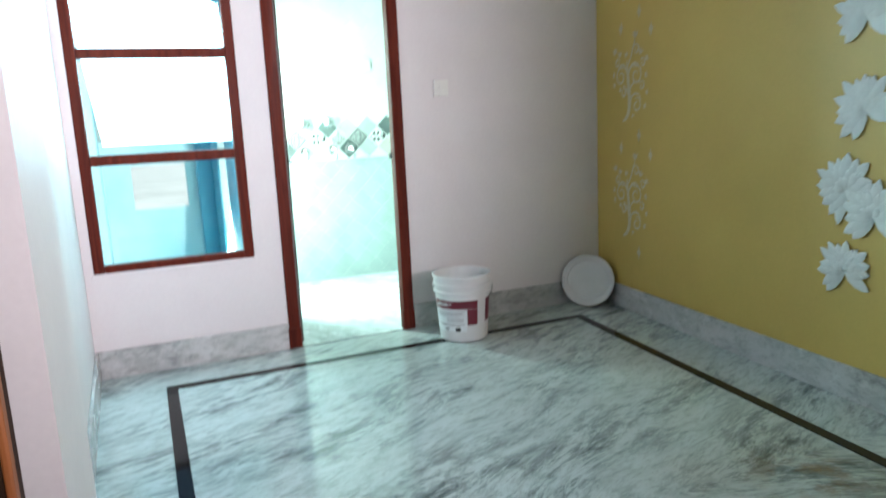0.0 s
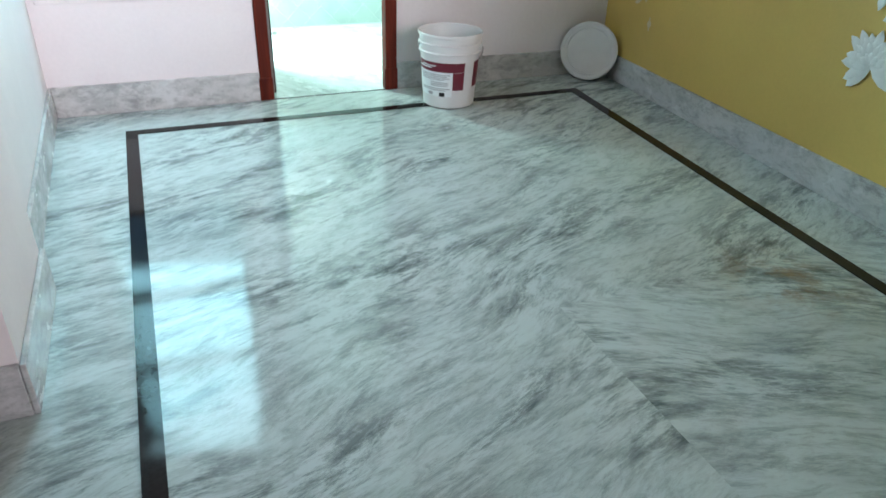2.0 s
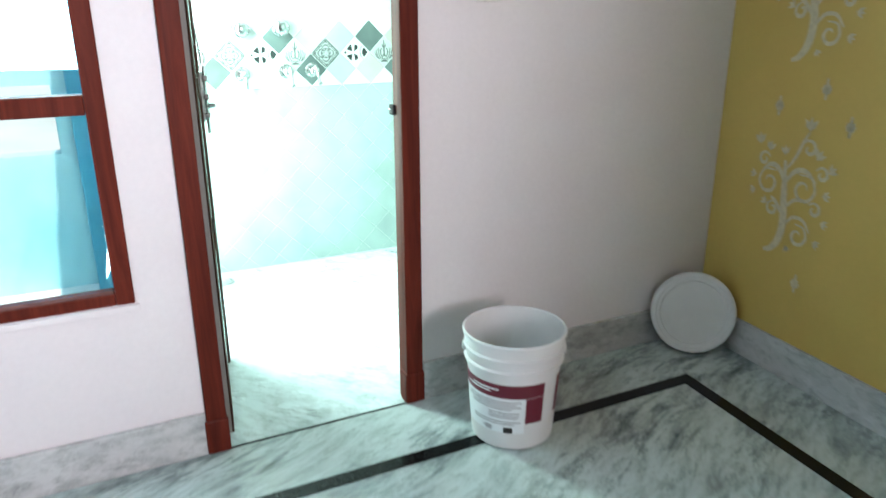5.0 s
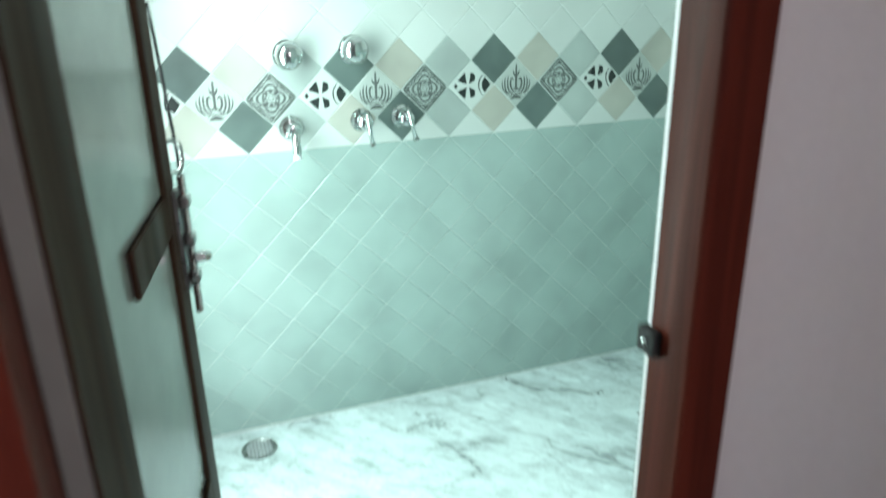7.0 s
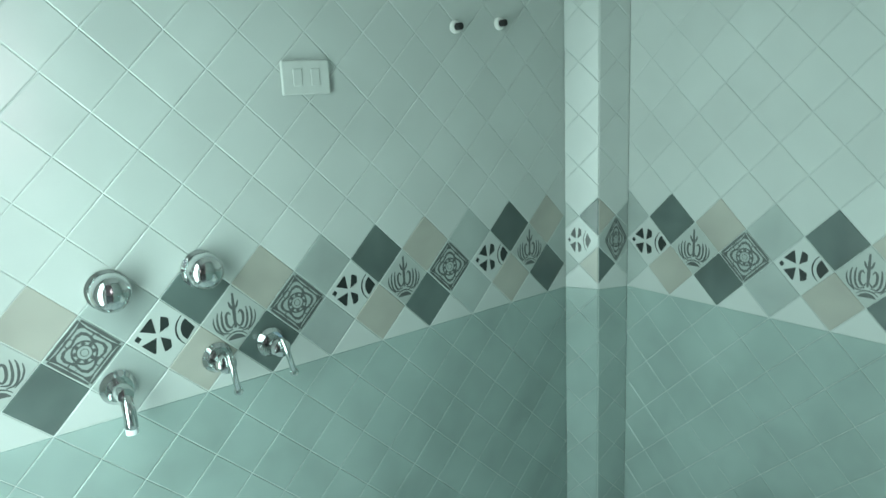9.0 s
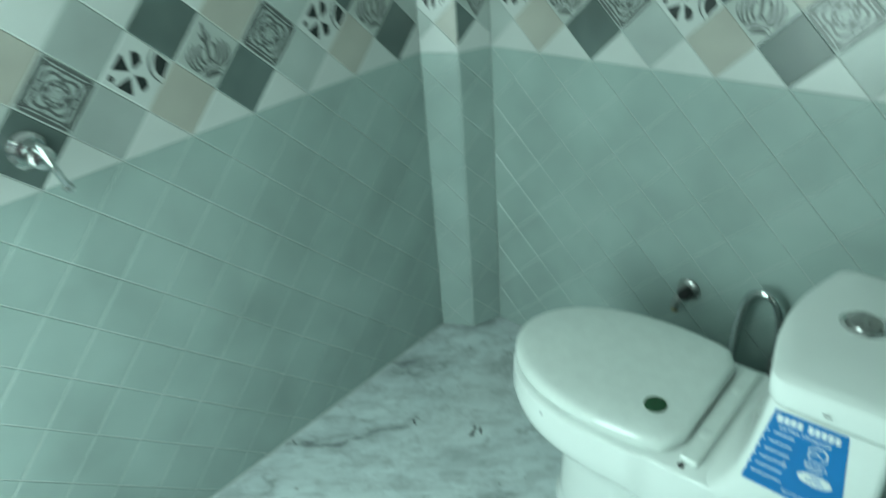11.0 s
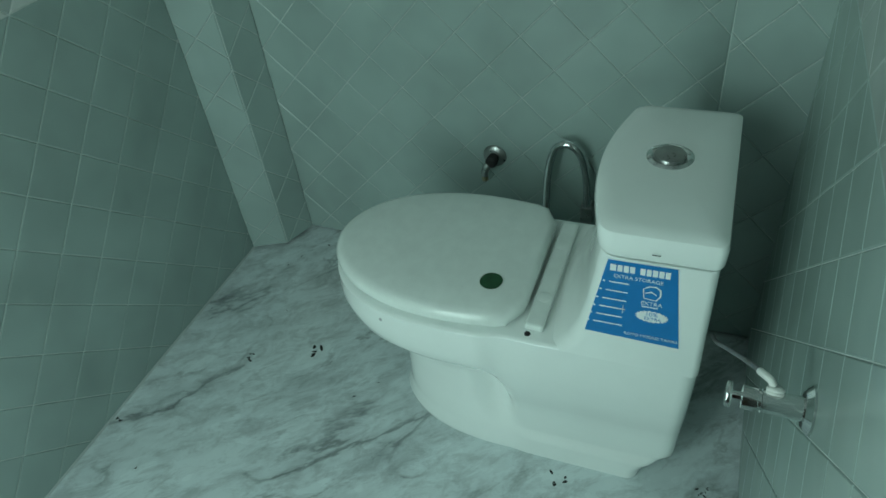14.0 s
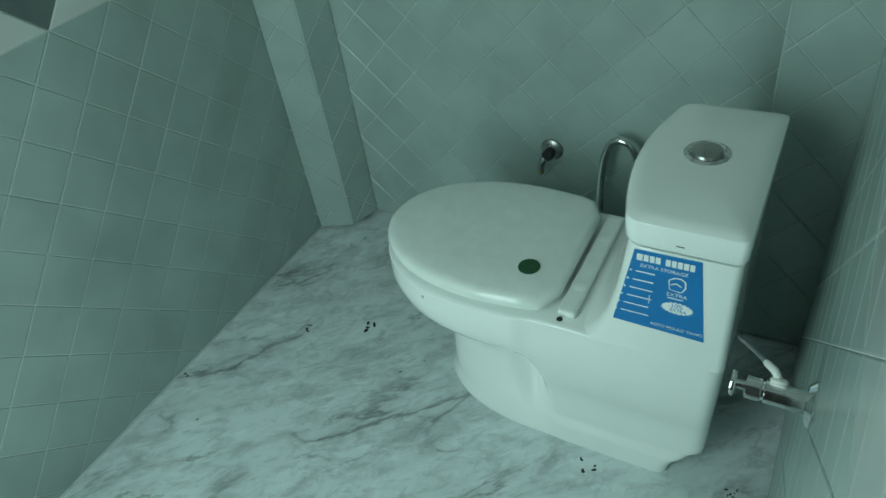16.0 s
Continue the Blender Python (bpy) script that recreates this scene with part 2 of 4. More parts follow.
def part(name, bm, material, parent=None, label="", smooth=False):
    ob = new(name, to_mesh(bm, name, material))
    if smooth:
        ob.data.polygons.foreach_set("use_smooth", [True] * len(ob.data.polygons))
    if parent:
        ob.parent = parent
    return tagged(ob, label=label)


def thing(name, label, category, at=(0, 0, 0), rz=0.0, group="", kind=""):
    ob = new(name)
    ob.empty_display_size = 0.05
    ob.matrix_basis = pose(*at, 0, 0, rz)
    return tagged(ob, label, category, group, kind)


def box(x0, y0, z0, x1, y1, z1, bevel=0.0, seg=1, bm=None):
    own = bm is None
    b = bmesh.new()
    bmesh.ops.create_cube(b, size=1.0, matrix=Matrix.LocRotScale(
        ((x0 + x1) / 2, (y0 + y1) / 2, (z0 + z1) / 2), None, (x1 - x0, y1 - y0, z1 - z0)))
    if bevel:
        bmesh.ops.bevel(b, geom=b.edges[:], offset=bevel, segments=seg, profile=0.5, affect="EDGES")
    if own:
        return b
    join(bm, b)
    return bm


def join(bm, other, m=None):
    if m is not None:
        bmesh.ops.transform(other, matrix=m, verts=other.verts)
    me = bpy.data.meshes.new("tmp")
    other.to_mesh(me)
    other.free()
    bm.from_mesh(me)
    bpy.data.meshes.remove(me)
    return bm


def lathe(profile, n=40, close=False):
    """Turn (radius, z) points about z."""
    bm = bmesh.new()
    rings = []
    for r, z in profile:
        if r < 1e-6:
            rings.append([bm.verts.new((0, 0, z))])
        else:
            rings.append([bm.verts.new((r * math.cos(2 * math.pi * k / n), r * math.sin(2 * math.pi * k / n), z)) for k in range(n)])
    for a, b in zip(rings, rings[1:]):
        for k in range(n):
            q = [a[k % len(a)], a[(k + 1) % len(a)], b[(k + 1) % len(b)], b[k % len(b)]]
            q = list(dict.fromkeys(q))
            if len(q) > 2:
                bm.faces.new(q)
    return bm


def tube(points, radius, n=10):
    """A round tube along a line of points, capped."""
    pts = [Vector(p) for p in points]
    bm = bmesh.new()
    rings = []
    up = Vector((0.13, 0.31, 0.94))
    for i, p in enumerate(pts):
        d = (pts[min(i + 1, len(pts) - 1)] - pts[max(i - 1, 0)]).normalized()
        a = d.cross(up)
        if a.length < 0.1:
            a = d.cross(Vector((1, 0, 0)))
        a.normalize()
        c = d.cross(a)
        r = radius[i] if isinstance(radius, (list, tuple)) else radius
        rings.append([bm.verts.new(p + r * (math.cos(2 * math.pi * k / n) * a + math.sin(2 * math.pi * k / n) * c)) for k in range(n)])
    for a, b in zip(rings, rings[1:]):
        for k in range(n):
            bm.faces.new((a[k], a[(k + 1) % n], b[(k + 1) % n], b[k]))
    bm.faces.new(rings[0])
    bm.faces.new(rings[-1])
    return bm


def bend(points, steps=8):
    """A smooth line through the points."""
    p = [Vector(q) for q in points]
    p = [2 * p[0] - p[1]] + p + [2 * p[-1] - p[-2]]
    out = []
    for i in range(1, len(p) - 2):
        for s in range(steps):
            t = s / steps
            out.append(0.5 * (2 * p[i] + (p[i + 1] - p[i - 1]) * t + (2 * p[i - 1] - 5 * p[i] + 4 * p[i + 1] - p[i + 2]) * t * t
                              + (3 * p[i] - p[i - 1] - 3 * p[i + 1] + p[i + 2]) * t ** 3))
    return out + [p[-2]]


def loft(rings, cap=True):
    """Skin over rings of equal length."""
    bm = bmesh.new()
    vs = [[bm.verts.new(p) for p in r] for r in rings]
    n = len(rings[0])
    for a, b in zip(vs, vs[1:]):
        for k in range(n):
            bm.faces.new((a[k], a[(k + 1) % n], b[(k + 1) % n], b[k]))
    if cap:
        bm.faces.new(vs[0])
        bm.faces.new(vs[-1])
    return bm


def prism(outline, z0, z1):
    bm = bmesh.new()
    lo = [bm.verts.new((x, y, z0)) for x, y in outline]
    hi = [bm.verts.new((x, y, z1)) for x, y in outline]
    n = len(outline)
    bm.faces.new(lo)
    bm.faces.new(hi)
    for i in range(n):
        bm.faces.new((lo[i], lo[(i + 1) % n], hi[(i + 1) % n], hi[i]))
    return bm


def structure(name, bm, material, label, category):
    return tagged(part(name, bm, material), label, category, kind="structure")


# ---- plan ----
XL, XR, YB, H = -0.966, 1.872, -5.2, 2.9          # bedroom
WT = 0.130                                        # wall between the rooms
BX0, BX1, BY1 = -0.10, 1.894, 1.536               # bathroom, near face at WT
BF = -0.008                                       # bathroom floor level
DOOR_H = 2.03
FX0, FX1 = -0.057, 0.634                          # door frame, outside

SKEW = 0.075                                      # the yellow wall stands out of square


def lean(bm, k=SKEW):
    for v in bm.verts:
        v.co.x += k * v.co.y
    return bm


# ---- bedroom shell ----
floor = structure("floor", box(XL - 0.9, YB - 0.2, -0.12, XR + 0.12, 0.0, 0.0), M_FLOOR, "polished white marble floor with grey green veins", "floor")
bath_floor = structure("bathroom_floor", box(BX0 - 0.1, 0.003, -0.12, BX1 + 0.1, BY1 + 0.1, BF), M_BATHFLOOR, "dusty white marble bathroom floor with grey veins", "floor")
structure("ceiling", box(XL - 1.0, YB - 0.2, H, XR + 0.12, WT, H + 0.1), M_CEIL, "plain white painted ceiling", "ceiling")
structure("bathroom_ceiling", box(BX0 - 0.1, WT + 0.002, 2.6, BX1 + 0.1, BY1 + 0.1, 2.7), M_CEIL, "plain white bathroom ceiling", "ceiling")

WX0, WX1, WZ0, WZ1 = -0.925, -0.195, 0.505, 2.13   # window opening
wn_b = bmesh.new()
box(XL - 0.15, 0, 0, WX0, WT, H, bm=wn_b)
box(WX0, 0, 0, WX1, WT, WZ0, bm=wn_b)
box(WX0, 0, WZ1, WX1, WT, H, bm=wn_b)
box(WX1, 0, 0, FX0, WT, H, bm=wn_b)
box(FX0, 0, DOOR_H + 0.065, FX1, WT, H, bm=wn_b)
box(FX1, 0, 0, XR + 0.12, WT, H, bm=wn_b)
structure("wall_north", wn_b, M_PINK, "pale white painted wall with window and door", "wall")
structure("wall_east", lean(box(XR, YB - 0.12, 0, XR + 0.12, -0.001, H)), M_YELLOW, "ochre yellow painted wall with white stencils", "wall")
structure("wall_south", box(XL - 0.9, YB - 0.12, 0, XR, YB, H), M_WHITE, "plain white painted wall", "wall")
JOG, JEND, JX = -1.535, -2.03, -0.883
WEST_SKEW = -0.024
structure("wall_west", lean(box(XL - 0.14, JOG, 0, XL, -0.001, H), WEST_SKEW), M_WHITE, "pale grey painted wall", "wall")
structure("wall_pier", box(XL - 0.14, JEND, 0, JX, JOG - 0.001, H), M_WHITE, "pale painted pier at the wall end", "wall")
structure("wall_west_rear", box(-1.62, YB, 0, -1.50, JEND + 0.3, H), M_WHITE, "plain white painted wall", "wall")
structure("wall_recess", box(-1.50, JEND + 0.15, 0, XL - 0.141, JEND + 0.3, H), M_WHITE, "plain white painted wall", "wall")


def border_strip():
    w, e = 0.048, 0.0035
    bx0, bx1, by0, by1 = -0.676, 1.570, -3.6, -0.278
    top = thing("floor_border", "black granite inlay strip in the marble floor", "floor border", kind="structure")
    part("strip", box(bx0, by1 - w, -0.004, bx1 - 0.022, by1, e), M_GRANITE, top)
    part("strip", box(bx0, by0, -0.004, bx0 + w, by1 - w, e), M_GRANITE, top)
    part("strip", lean(box(bx1 - w, by0, -0.004, bx1, by1 - w, e)), M_GRANITE, top)


border_strip()

SK, ST = 0.135, 0.014


def skirting(name, x0, y0, x1, y1, h=SK):
    return structure(name, box(x0, y0, 0, x1, y1, h, 0.002), M_SKIRT, "grey veined marble skirting board along the wall", "skirting")


skirting("baseboard_north_west", XL + ST + 0.001, -ST, FX0 - 0.001, -0.001)
skirting("baseboard_north_east", FX1 + 0.001, -ST, XR - ST - 0.001, -0.001)
structure("baseboard_east", lean(box(XR - ST, YB, 0, XR - 0.001, -0.001, SK, 0.002)), M_SKIRT, "grey veined marble skirting board along the wall", "skirting")
structure("baseboard_west", lean(box(XL + 0.001, JOG, 0, XL + ST, -0.001, SK, 0.002), WEST_SKEW), M_SKIRT, "grey veined marble skirting board along the wall", "skirting")
skirting("baseboard_pier", JX + 0.001, JEND - 0.012, JX + ST, JOG + 0.012)
skirting("baseboard_pier_return", XL + ST + 0.038, JOG, JX, JOG + 0.012)
skirting("baseboard_pier_end", -0.962, JEND - ST, JX, JEND - 0.001)


# ---- bathroom shell ----
structure("bathroom_wall_north", box(BX0 - 0.1, BY1, -0.03, BX1 + 0.1, BY1 + 0.1, 2.6), M_GROUT, "bathroom wall behind tiles", "wall")
structure("bathroom_wall_east", box(BX1, WT + 0.001, 0, BX1 + 0.1, BY1 - 0.001, 2.6), M_GROUT, "bathroom wall behind tiles", "wall")
wb = bmesh.new()
VY0, VY1, VZ0, VZ1 = 0.72, 1.22, 0.32, 1.94
box(BX0 - 0.1, WT + 0.001, 0, BX0, VY0, 2.6, bm=wb)
box(BX0 - 0.1, VY1, 0, BX0, BY1 - 0.001, 2.6, bm=wb)
box(BX0 - 0.1, VY0, 0, BX0, VY1, VZ0, bm=wb)
box(BX0 - 0.1, VY0, VZ1, BX0, VY1, 2.6, bm=wb)
structure("bathroom_wall_west", wb, M_WHITE, "bathroom wall with a tall window opening", "wall")
PW, PX, PY, PE = 1.757, 1.800, 1.440, 1.404
structure("pipe_duct_north", prism([(PW, BY1 - 0.001), (PX, PY), (BX1 - 0.001, PE), (BX1 - 0.001, BY1 - 0.001)], 0, 2.6), M_GROUT, "boxed pipe duct in the bathroom corner", "duct")
QX, QY = 1.760, 0.288
structure("pipe_duct_south", box(QX, WT + 0.001, 0, BX1 - 0.001, QY, 2.6), M_GROUT, "boxed pipe duct in the bathroom corner", "duct")
structure("bathroom_wall_south", box(FX1 + 0.001, WT + 0.0005, 0, QX, WT + 0.0015, 2.6), M_GROUT, "tiled bathroom wall beside the door", "wall")


# ---- openings ----
def door_frame():
    top = thing("door_frame", "red brown varnished wooden door frame", "door frame", kind="structure")
    for x0, x1 in ((FX0, 0.0), (0.576, FX1)):
        b = box(x0, -0.014, 0, x1, 0.052, DOOR_H + 0.065, 0.004, 2)
        part("jamb", b, M_WOOD, top)
        part("plinth", box(x0 - 0.006, -0.020, 0, x1 + 0.004, 0.030, 0.11, 0.006, 2), M_WOOD, top)
        inner = 0.0 if x0 < 0 else 0.576
        side = -1 if x0 < 0 else 1
        if side < 0:
            part("rebate", box(min(inner, inner + side * 0.020), 0.0525, 0, max(inner, inner + side * 0.020), 0.066, DOOR_H, 0.001), M_DOORWOOD, top)
    part("head", box(0.0, -0.014, DOOR_H, 0.576, 0.052, DOOR_H + 0.065, 0.004, 2), M_WOOD, top)
    catch = part("catch", box(0.566, 0.030, 0.945, 0.578, 0.060, 0.975, 0.003, 2), M_DARK, top, "small blackened bolt catch")
    part("screw", lathe([(0.0, 0), (0.004, 0), (0.003, 0.002), (0, 0.003)], 10), M_CHROME, catch).matrix_basis = pose(0.5655, 0.045, 0.96, 0, -90, 0)
    structure("threshold", box(0.0, -0.012, -0.002, 0.576, -0.006, 0.0025), M_GRANITE, "thin dark joint line under the door", "threshold")


def bathroom_door():
    leaf = thing("door_leaf", "bathroom door standing open, pale faced with brown stile", "door", (0.006, 0.060, 0.008), 81.3)
    w, h = 0.546, 2.0
    # pale sheet; its colour is lowered to carry the shade on the open leaf
    part("panel", box(0, -0.015, 0, w - 0.073, 0.015, h, 0.002), plain("shaded_laminate", (0.26, 0.265, 0.24), 0.2, 0, 0.3, 3), leaf, "glossy pale laminate sheet, darkened in colour for shade")
    part("stile", box(w - 0.072, -0.022, 0, w, 0.017, h, 0.004, 2), M_DOORWOOD, leaf)
    for z0, z1, u0 in ((0.985, 1.045, 0.235), (0.50, 0.565, 0.27), (1.90, 1.998, 0.01)):
        part("rail", box(u0, -0.023, z0, w - 0.073, -0.0155, z1, 0.002), M_DOORWOOD, leaf)
    part("hinge_stile", box(0, -0.0205, 0, 0.120, -0.0155, h, 0.002), M_DOORWOOD, leaf)
    part("edge_strip", box(w + 0.0005, -0.014, 0, w + 0.012, 0.012, h, 0.002), M_STICKERWHITE, leaf, "pale door edge strip")
    bolt = part("tower_bolt", box(w - 0.03, -0.030, 0.88, w - 0.005, -0.0195, 1.04, 0.002), M_STEEL, leaf, "dull steel tower bolt")
    part("rod", tube([(w - 0.017, -0.036, 0.84), (w - 0.017, -0.036, 1.06)], 0.006, 10), M_CHROME, bolt)
    for z in (0.9, 0.96, 1.02):
        part("loop", box(w - 0.032, -0.045, z - 0.009, w - 0.003, -0.030, z + 0.009, 0.004, 2), M_STEEL, bolt)
    part("knob", lathe([(0, 0), (0.009, 0.0), (0.009, 0.016), (0.006, 0.022), (0, 0.024)], 14), M_CHROME, bolt).matrix_basis = pose(w - 0.017, -0.042, 0.93, 90, 0, 0)
    part("handle", tube(bend([(w - 0.005, -0.02, 1.06), (w + 0.006, -0.035, 1.065), (w + 0.010, -0.038, 1.085), (w + 0.006, -0.035, 1.105), (w - 0.005, -0.02, 1.11)]), 0.003, 8), M_STEEL, leaf, "thin steel pull ring")
    part("hasp", tube(bend([(w + 0.012, -0.02, 1.30), (w + 0.055, -0.015, 1.27), (w + 0.05, -0.02, 1.18), (w + 0.02, -0.03, 1.08), (w + 0.012, -0.03, 1.02)]), 0.0028, 8), M_DARK, leaf, "dark dangling chain wire")
    for z in (0.25, 1.0, 1.75):
        part("hinge", tube([(0.0, 0.016, z - 0.045), (0.0, 0.016, z + 0.045)], 0.007, 10), M_STEEL, leaf)


def bedroom_window():
    top = thing("window_1", "red brown wooden window with tinted glass panes", "window", kind="structure")
    y0, y1 = -0.006, 0.055
    fr = part("window_frame", box(WX0, y0, WZ0, WX0 + 0.046, y1, WZ1, 0.004, 2), M_WOOD, top)
    part("window_frame", box(WX1 - 0.046, y0, WZ0, WX1, y1, WZ1, 0.004, 2), M_WOOD, top)
    a, b = WX0 + 0.0465, WX1 - 0.0465
    rails = ((WZ0, WZ0 + 0.034), (1.000, 1.048), (1.476, 1.524), (1.952, 2.0), (WZ1 - 0.04, WZ1))
    for z0, z1 in rails:
        part("glazing_bar", box(a, y0 + 0.002, z0, b, y1 - 0.002, z1, 0.004, 2), M_WOOD, top)
    for (_, z0), (z1, _) in zip(rails, rails[1:]):
        p = part("pane", box(a + 0.001, 0.026, z0 + 0.0006, b - 0.001, 0.030, z1 - 0.0006), M_GLASS, top, "pale cyan tinted glass pane")
        p.visible_shadow = False
    part("window_sill", box(WX0 - 0.01, -0.012, WZ0 - 0.022, WX1 + 0.01, -0.001, WZ0 - 0.002, 0.003, 2), M_PINK, top)


def balcony():
    ground = structure("ground", box(-120, -120, -0.40, 120, 120, -0.20), plain("dusty_ground", (0.55, 0.53, 0.49), 0.9, 0, 0.3, 0.6), "pale dusty ground outside", "ground")
    structure("balcony_floor", box(-2.6, WT + 0.001, -0.17, BX0 - 0.101, 2.1, -0.03), M_CEIL, "pale balcony floor outside the window", "floor")
    pp = bmesh.new()
    for x0, z0, x1, z1 in ((-2.6, -0.03, -0.74, 1.10), (-0.74, -0.03, -0.38, 0.62), (-0.74, 0.93, -0.38, 1.10), (-0.38, -0.03, BX0 - 0.101, 1.10)):
        box(x0, 1.75, z0, x1, 1.87, z1, bm=pp)
    structure("balcony_parapet", pp, M_CYAN, "cyan painted balcony parapet with a small opening", "parapet")
    structure("balcony_side_wall", box(BX0 - 0.112, WT + 0.002, -0.03, BX0 - 0.1015, VY0, 2.7), plain("deep_cyan_paint", (0.05, 0.36, 0.50), 0.4, 0, 0.2, 4), "deep cyan painted outer wall beside the window", "wall")
    structure("balcony_end_wall", box(BX0 - 0.112, VY1, -0.03, BX0 - 0.1015, BY1 + 0.112, 2.7), plain("deep_cyan_end_paint", (0.05, 0.36, 0.50), 0.4, 0, 0.2, 4), "deep cyan painted outer wall past the ventilator", "wall")
    post = thing("balcony_post", "deep cyan painted balcony corner post", "pillar", (-0.262, 1.68, -0.03), kind="structure")
    part("shaft", box(-0.052, -0.06, 0, 0.052, 0.06, 2.7, 0.006, 2), plain("deep_cyan_post_paint", (0.05, 0.36, 0.50), 0.4, 0, 0.2, 4), post)
    pillar = thing("balcony_pillar", "pale cyan painted balcony pillar by the parapet", "pillar", (-1.02, 1.52, -0.03), kind="structure")
    part("shaft", box(-0.11, -0.11, 0, 0.11, 0.11, 2.7, 0.01, 2), plain("pale_cyan_paint", (0.42, 0.68, 0.70), 0.5, 0, 0.15, 5), pillar)


def entry_door():
    leaf = thing("entry_door", "dark brown panelled wooden door standing open", "door", (-0.952, -2.050, 0.006), -91.0)
    w = 0.86
    part("panel", box(0, -0.034, 0, w, -0.001, 2.02, 0.003), M_DOORWOOD, leaf)
    for z0, z1 in ((0.02, 0.26), (0.36, 0.95), (1.05, 1.95)):
        for u0, v0, u1, v1 in ((0.115, z0, 0.150, z1), (w - 0.15, z0, w - 0.115, z1), (0.150, z1 - 0.035, w - 0.15, z1), (0.150, z0, w - 0.15, z0 + 0.035)):
            part("moulding", box(u0, -0.0005, v0, u1, 0.016, v1, 0.005, 2), M_ORANGE, leaf, "orange teak panel moulding")


# ---- bathroom tiles ----
D = 0.1524
BAND = 0.8925


def clip(poly, axis, limit, keep_less):
    out = []
    for i, p in enumerate(poly):
        q = poly[(i + 1) % len(poly)]
        pin = (p[axis] <= limit) if keep_less else (p[axis] >= limit)
        qin = (q[axis] <= limit) if keep_less else (q[axis] >= limit)
        if pin:
            out.append(p)
        if pin != qin:
            t = (limit - p[axis]) / (q[axis] - p[axis])
            out.append((p[0] + t * (q[0] - p[0]), p[1] + t * (q[1] - p[1])))
    return out


def inset(poly, d):
    """Move each side of a convex polygon (counter-clockwise) inwards by d."""
    n = len(poly)
    lines = []
    for i in range(n):
        (x0, y0), (x1, y1) = poly[i], poly[(i + 1) % n]
        l = math.hypot(x1 - x0, y1 - y0)
        nx, ny = -(y1 - y0) / l, (x1 - x0) / l
        lines.append((nx, ny, nx * x0 + ny * y0 + d))
    out = []
    for i in range(n):
        a, b = lines[i - 1], lines[i]
        det = a[0] * b[1] - a[1] * b[0]
        if abs(det) < 1e-6:
            out.append(poly[i])
        else:
            out.append(((a[2] * b[1] - b[2] * a[1]) / det, (a[0] * b[2] - b[0] * a[2]) / det))
    return out


def tidy(poly):
    out = []
    for p in poly:
        if not out or math.hypot(p[0] - out[-1][0], p[1] - out[-1][1]) > 1e-4:
            out.append(p)
    if len(out) > 1 and math.hypot(out[0][0] - out[-1][0], out[0][1] - out[-1][1]) < 1e-4:
        out.pop()
    return out


def poly_area(poly):
    return 0.5 * sum(a[0] * b[1] - b[0] * a[1] for a, b in zip(poly, poly[1:] + poly[:1]))


def tile_verts(poly):
    """Base ring and chamfered top ring of a tile; local x along the wall, y up, z out of the wall."""
    return [(*p, 0.0) for p in inset(poly, 0.0006)] + [(*p, 0.0005) for p in inset(poly, 0.0007)] + [(*p, 0.0017) for p in inset(poly, 0.0024)]


def tile_faces(n, base=0):
    f = []
    for r in (0, n):
        f += [(base + r + i, base + r + (i + 1) % n, base + r + n + (i + 1) % n, base + r + n + i) for i in range(n)]
    return f + [tuple(base + 2 * n + i for i in range(n))]


def flat_strip(points, width, h=0.0007):
    """A flat band along a plane line, tapering at both ends."""
    bm = bmesh.new()
    n = len(points)
    rows = []
    for i, p in enumerate(points):
        a, b = Vector(points[max(i - 1, 0)]), Vector(points[min(i + 1, n - 1)])
        d = (b - a).normalized()
        w = width * (0.35 + 0.65 * math.sin(math.pi * min(1, max(0, (i + 0.6) / n)))) / 2
        q = Vector(p)
        s = Vector((-d.y, d.x)) * w
        rows.append((bm.verts.new((*(q + s), h)), bm.verts.new((*(q - s), h))))
    for a, b in zip(rows, rows[1:]):
        bm.faces.new((a[0], a[1], b[1], b[0]))
    return bm


def flat_poly(points, h=0.0007):
    bm = bmesh.new()
    bm.faces.new([bm.verts.new((*p, h)) for p in points])
    return bm


def arc2(cx, cy, r, a0, a1, n=10):
    return [(cx + r * math.cos(radians(a0 + (a1 - a0) * i / n)), cy + r * math.sin(radians(a0 + (a1 - a0) * i / n))) for i in range(n + 1)]


def motif_trident():
    bm = bmesh.new()
    join(bm, flat_strip([(0, -0.024), (0, 0.010), (0, 0.056)], 0.008))
    for s in (-1, 1):
        for pts, w in (([(0.003, -0.014), (0.010, -0.022), (0.018, -0.012), (0.019, 0.006), (0.014, 0.014), (0.009, 0.008)], 0.0062),
                       ([(0.006, -0.026), (0.020, -0.028), (0.028, -0.014), (0.029, 0.008), (0.027, 0.020)], 0.0055),
                       ([(0.014, -0.034), (0.030, -0.030), (0.038, -0.014), (0.039, 0.006), (0.036, 0.018)], 0.0050),
                       ([(0.028, -0.036), (0.042, -0.022), (0.048, -0.006), (0.047, 0.008)], 0.0040),
                       ([(0.001, 0.018), (0.007, 0.026), (0.011, 0.038)], 0.0055)):
            join(bm, flat_strip([(s * x, y) for x, y in bend2(pts)], w))
    join(bm, flat_poly(arc2(0, -0.062, 0.024, 30, 150, 10)))
    join(bm, flat_strip(arc2(0, -0.064, 0.031, 40, 140, 10), 0.0035))
    return bm


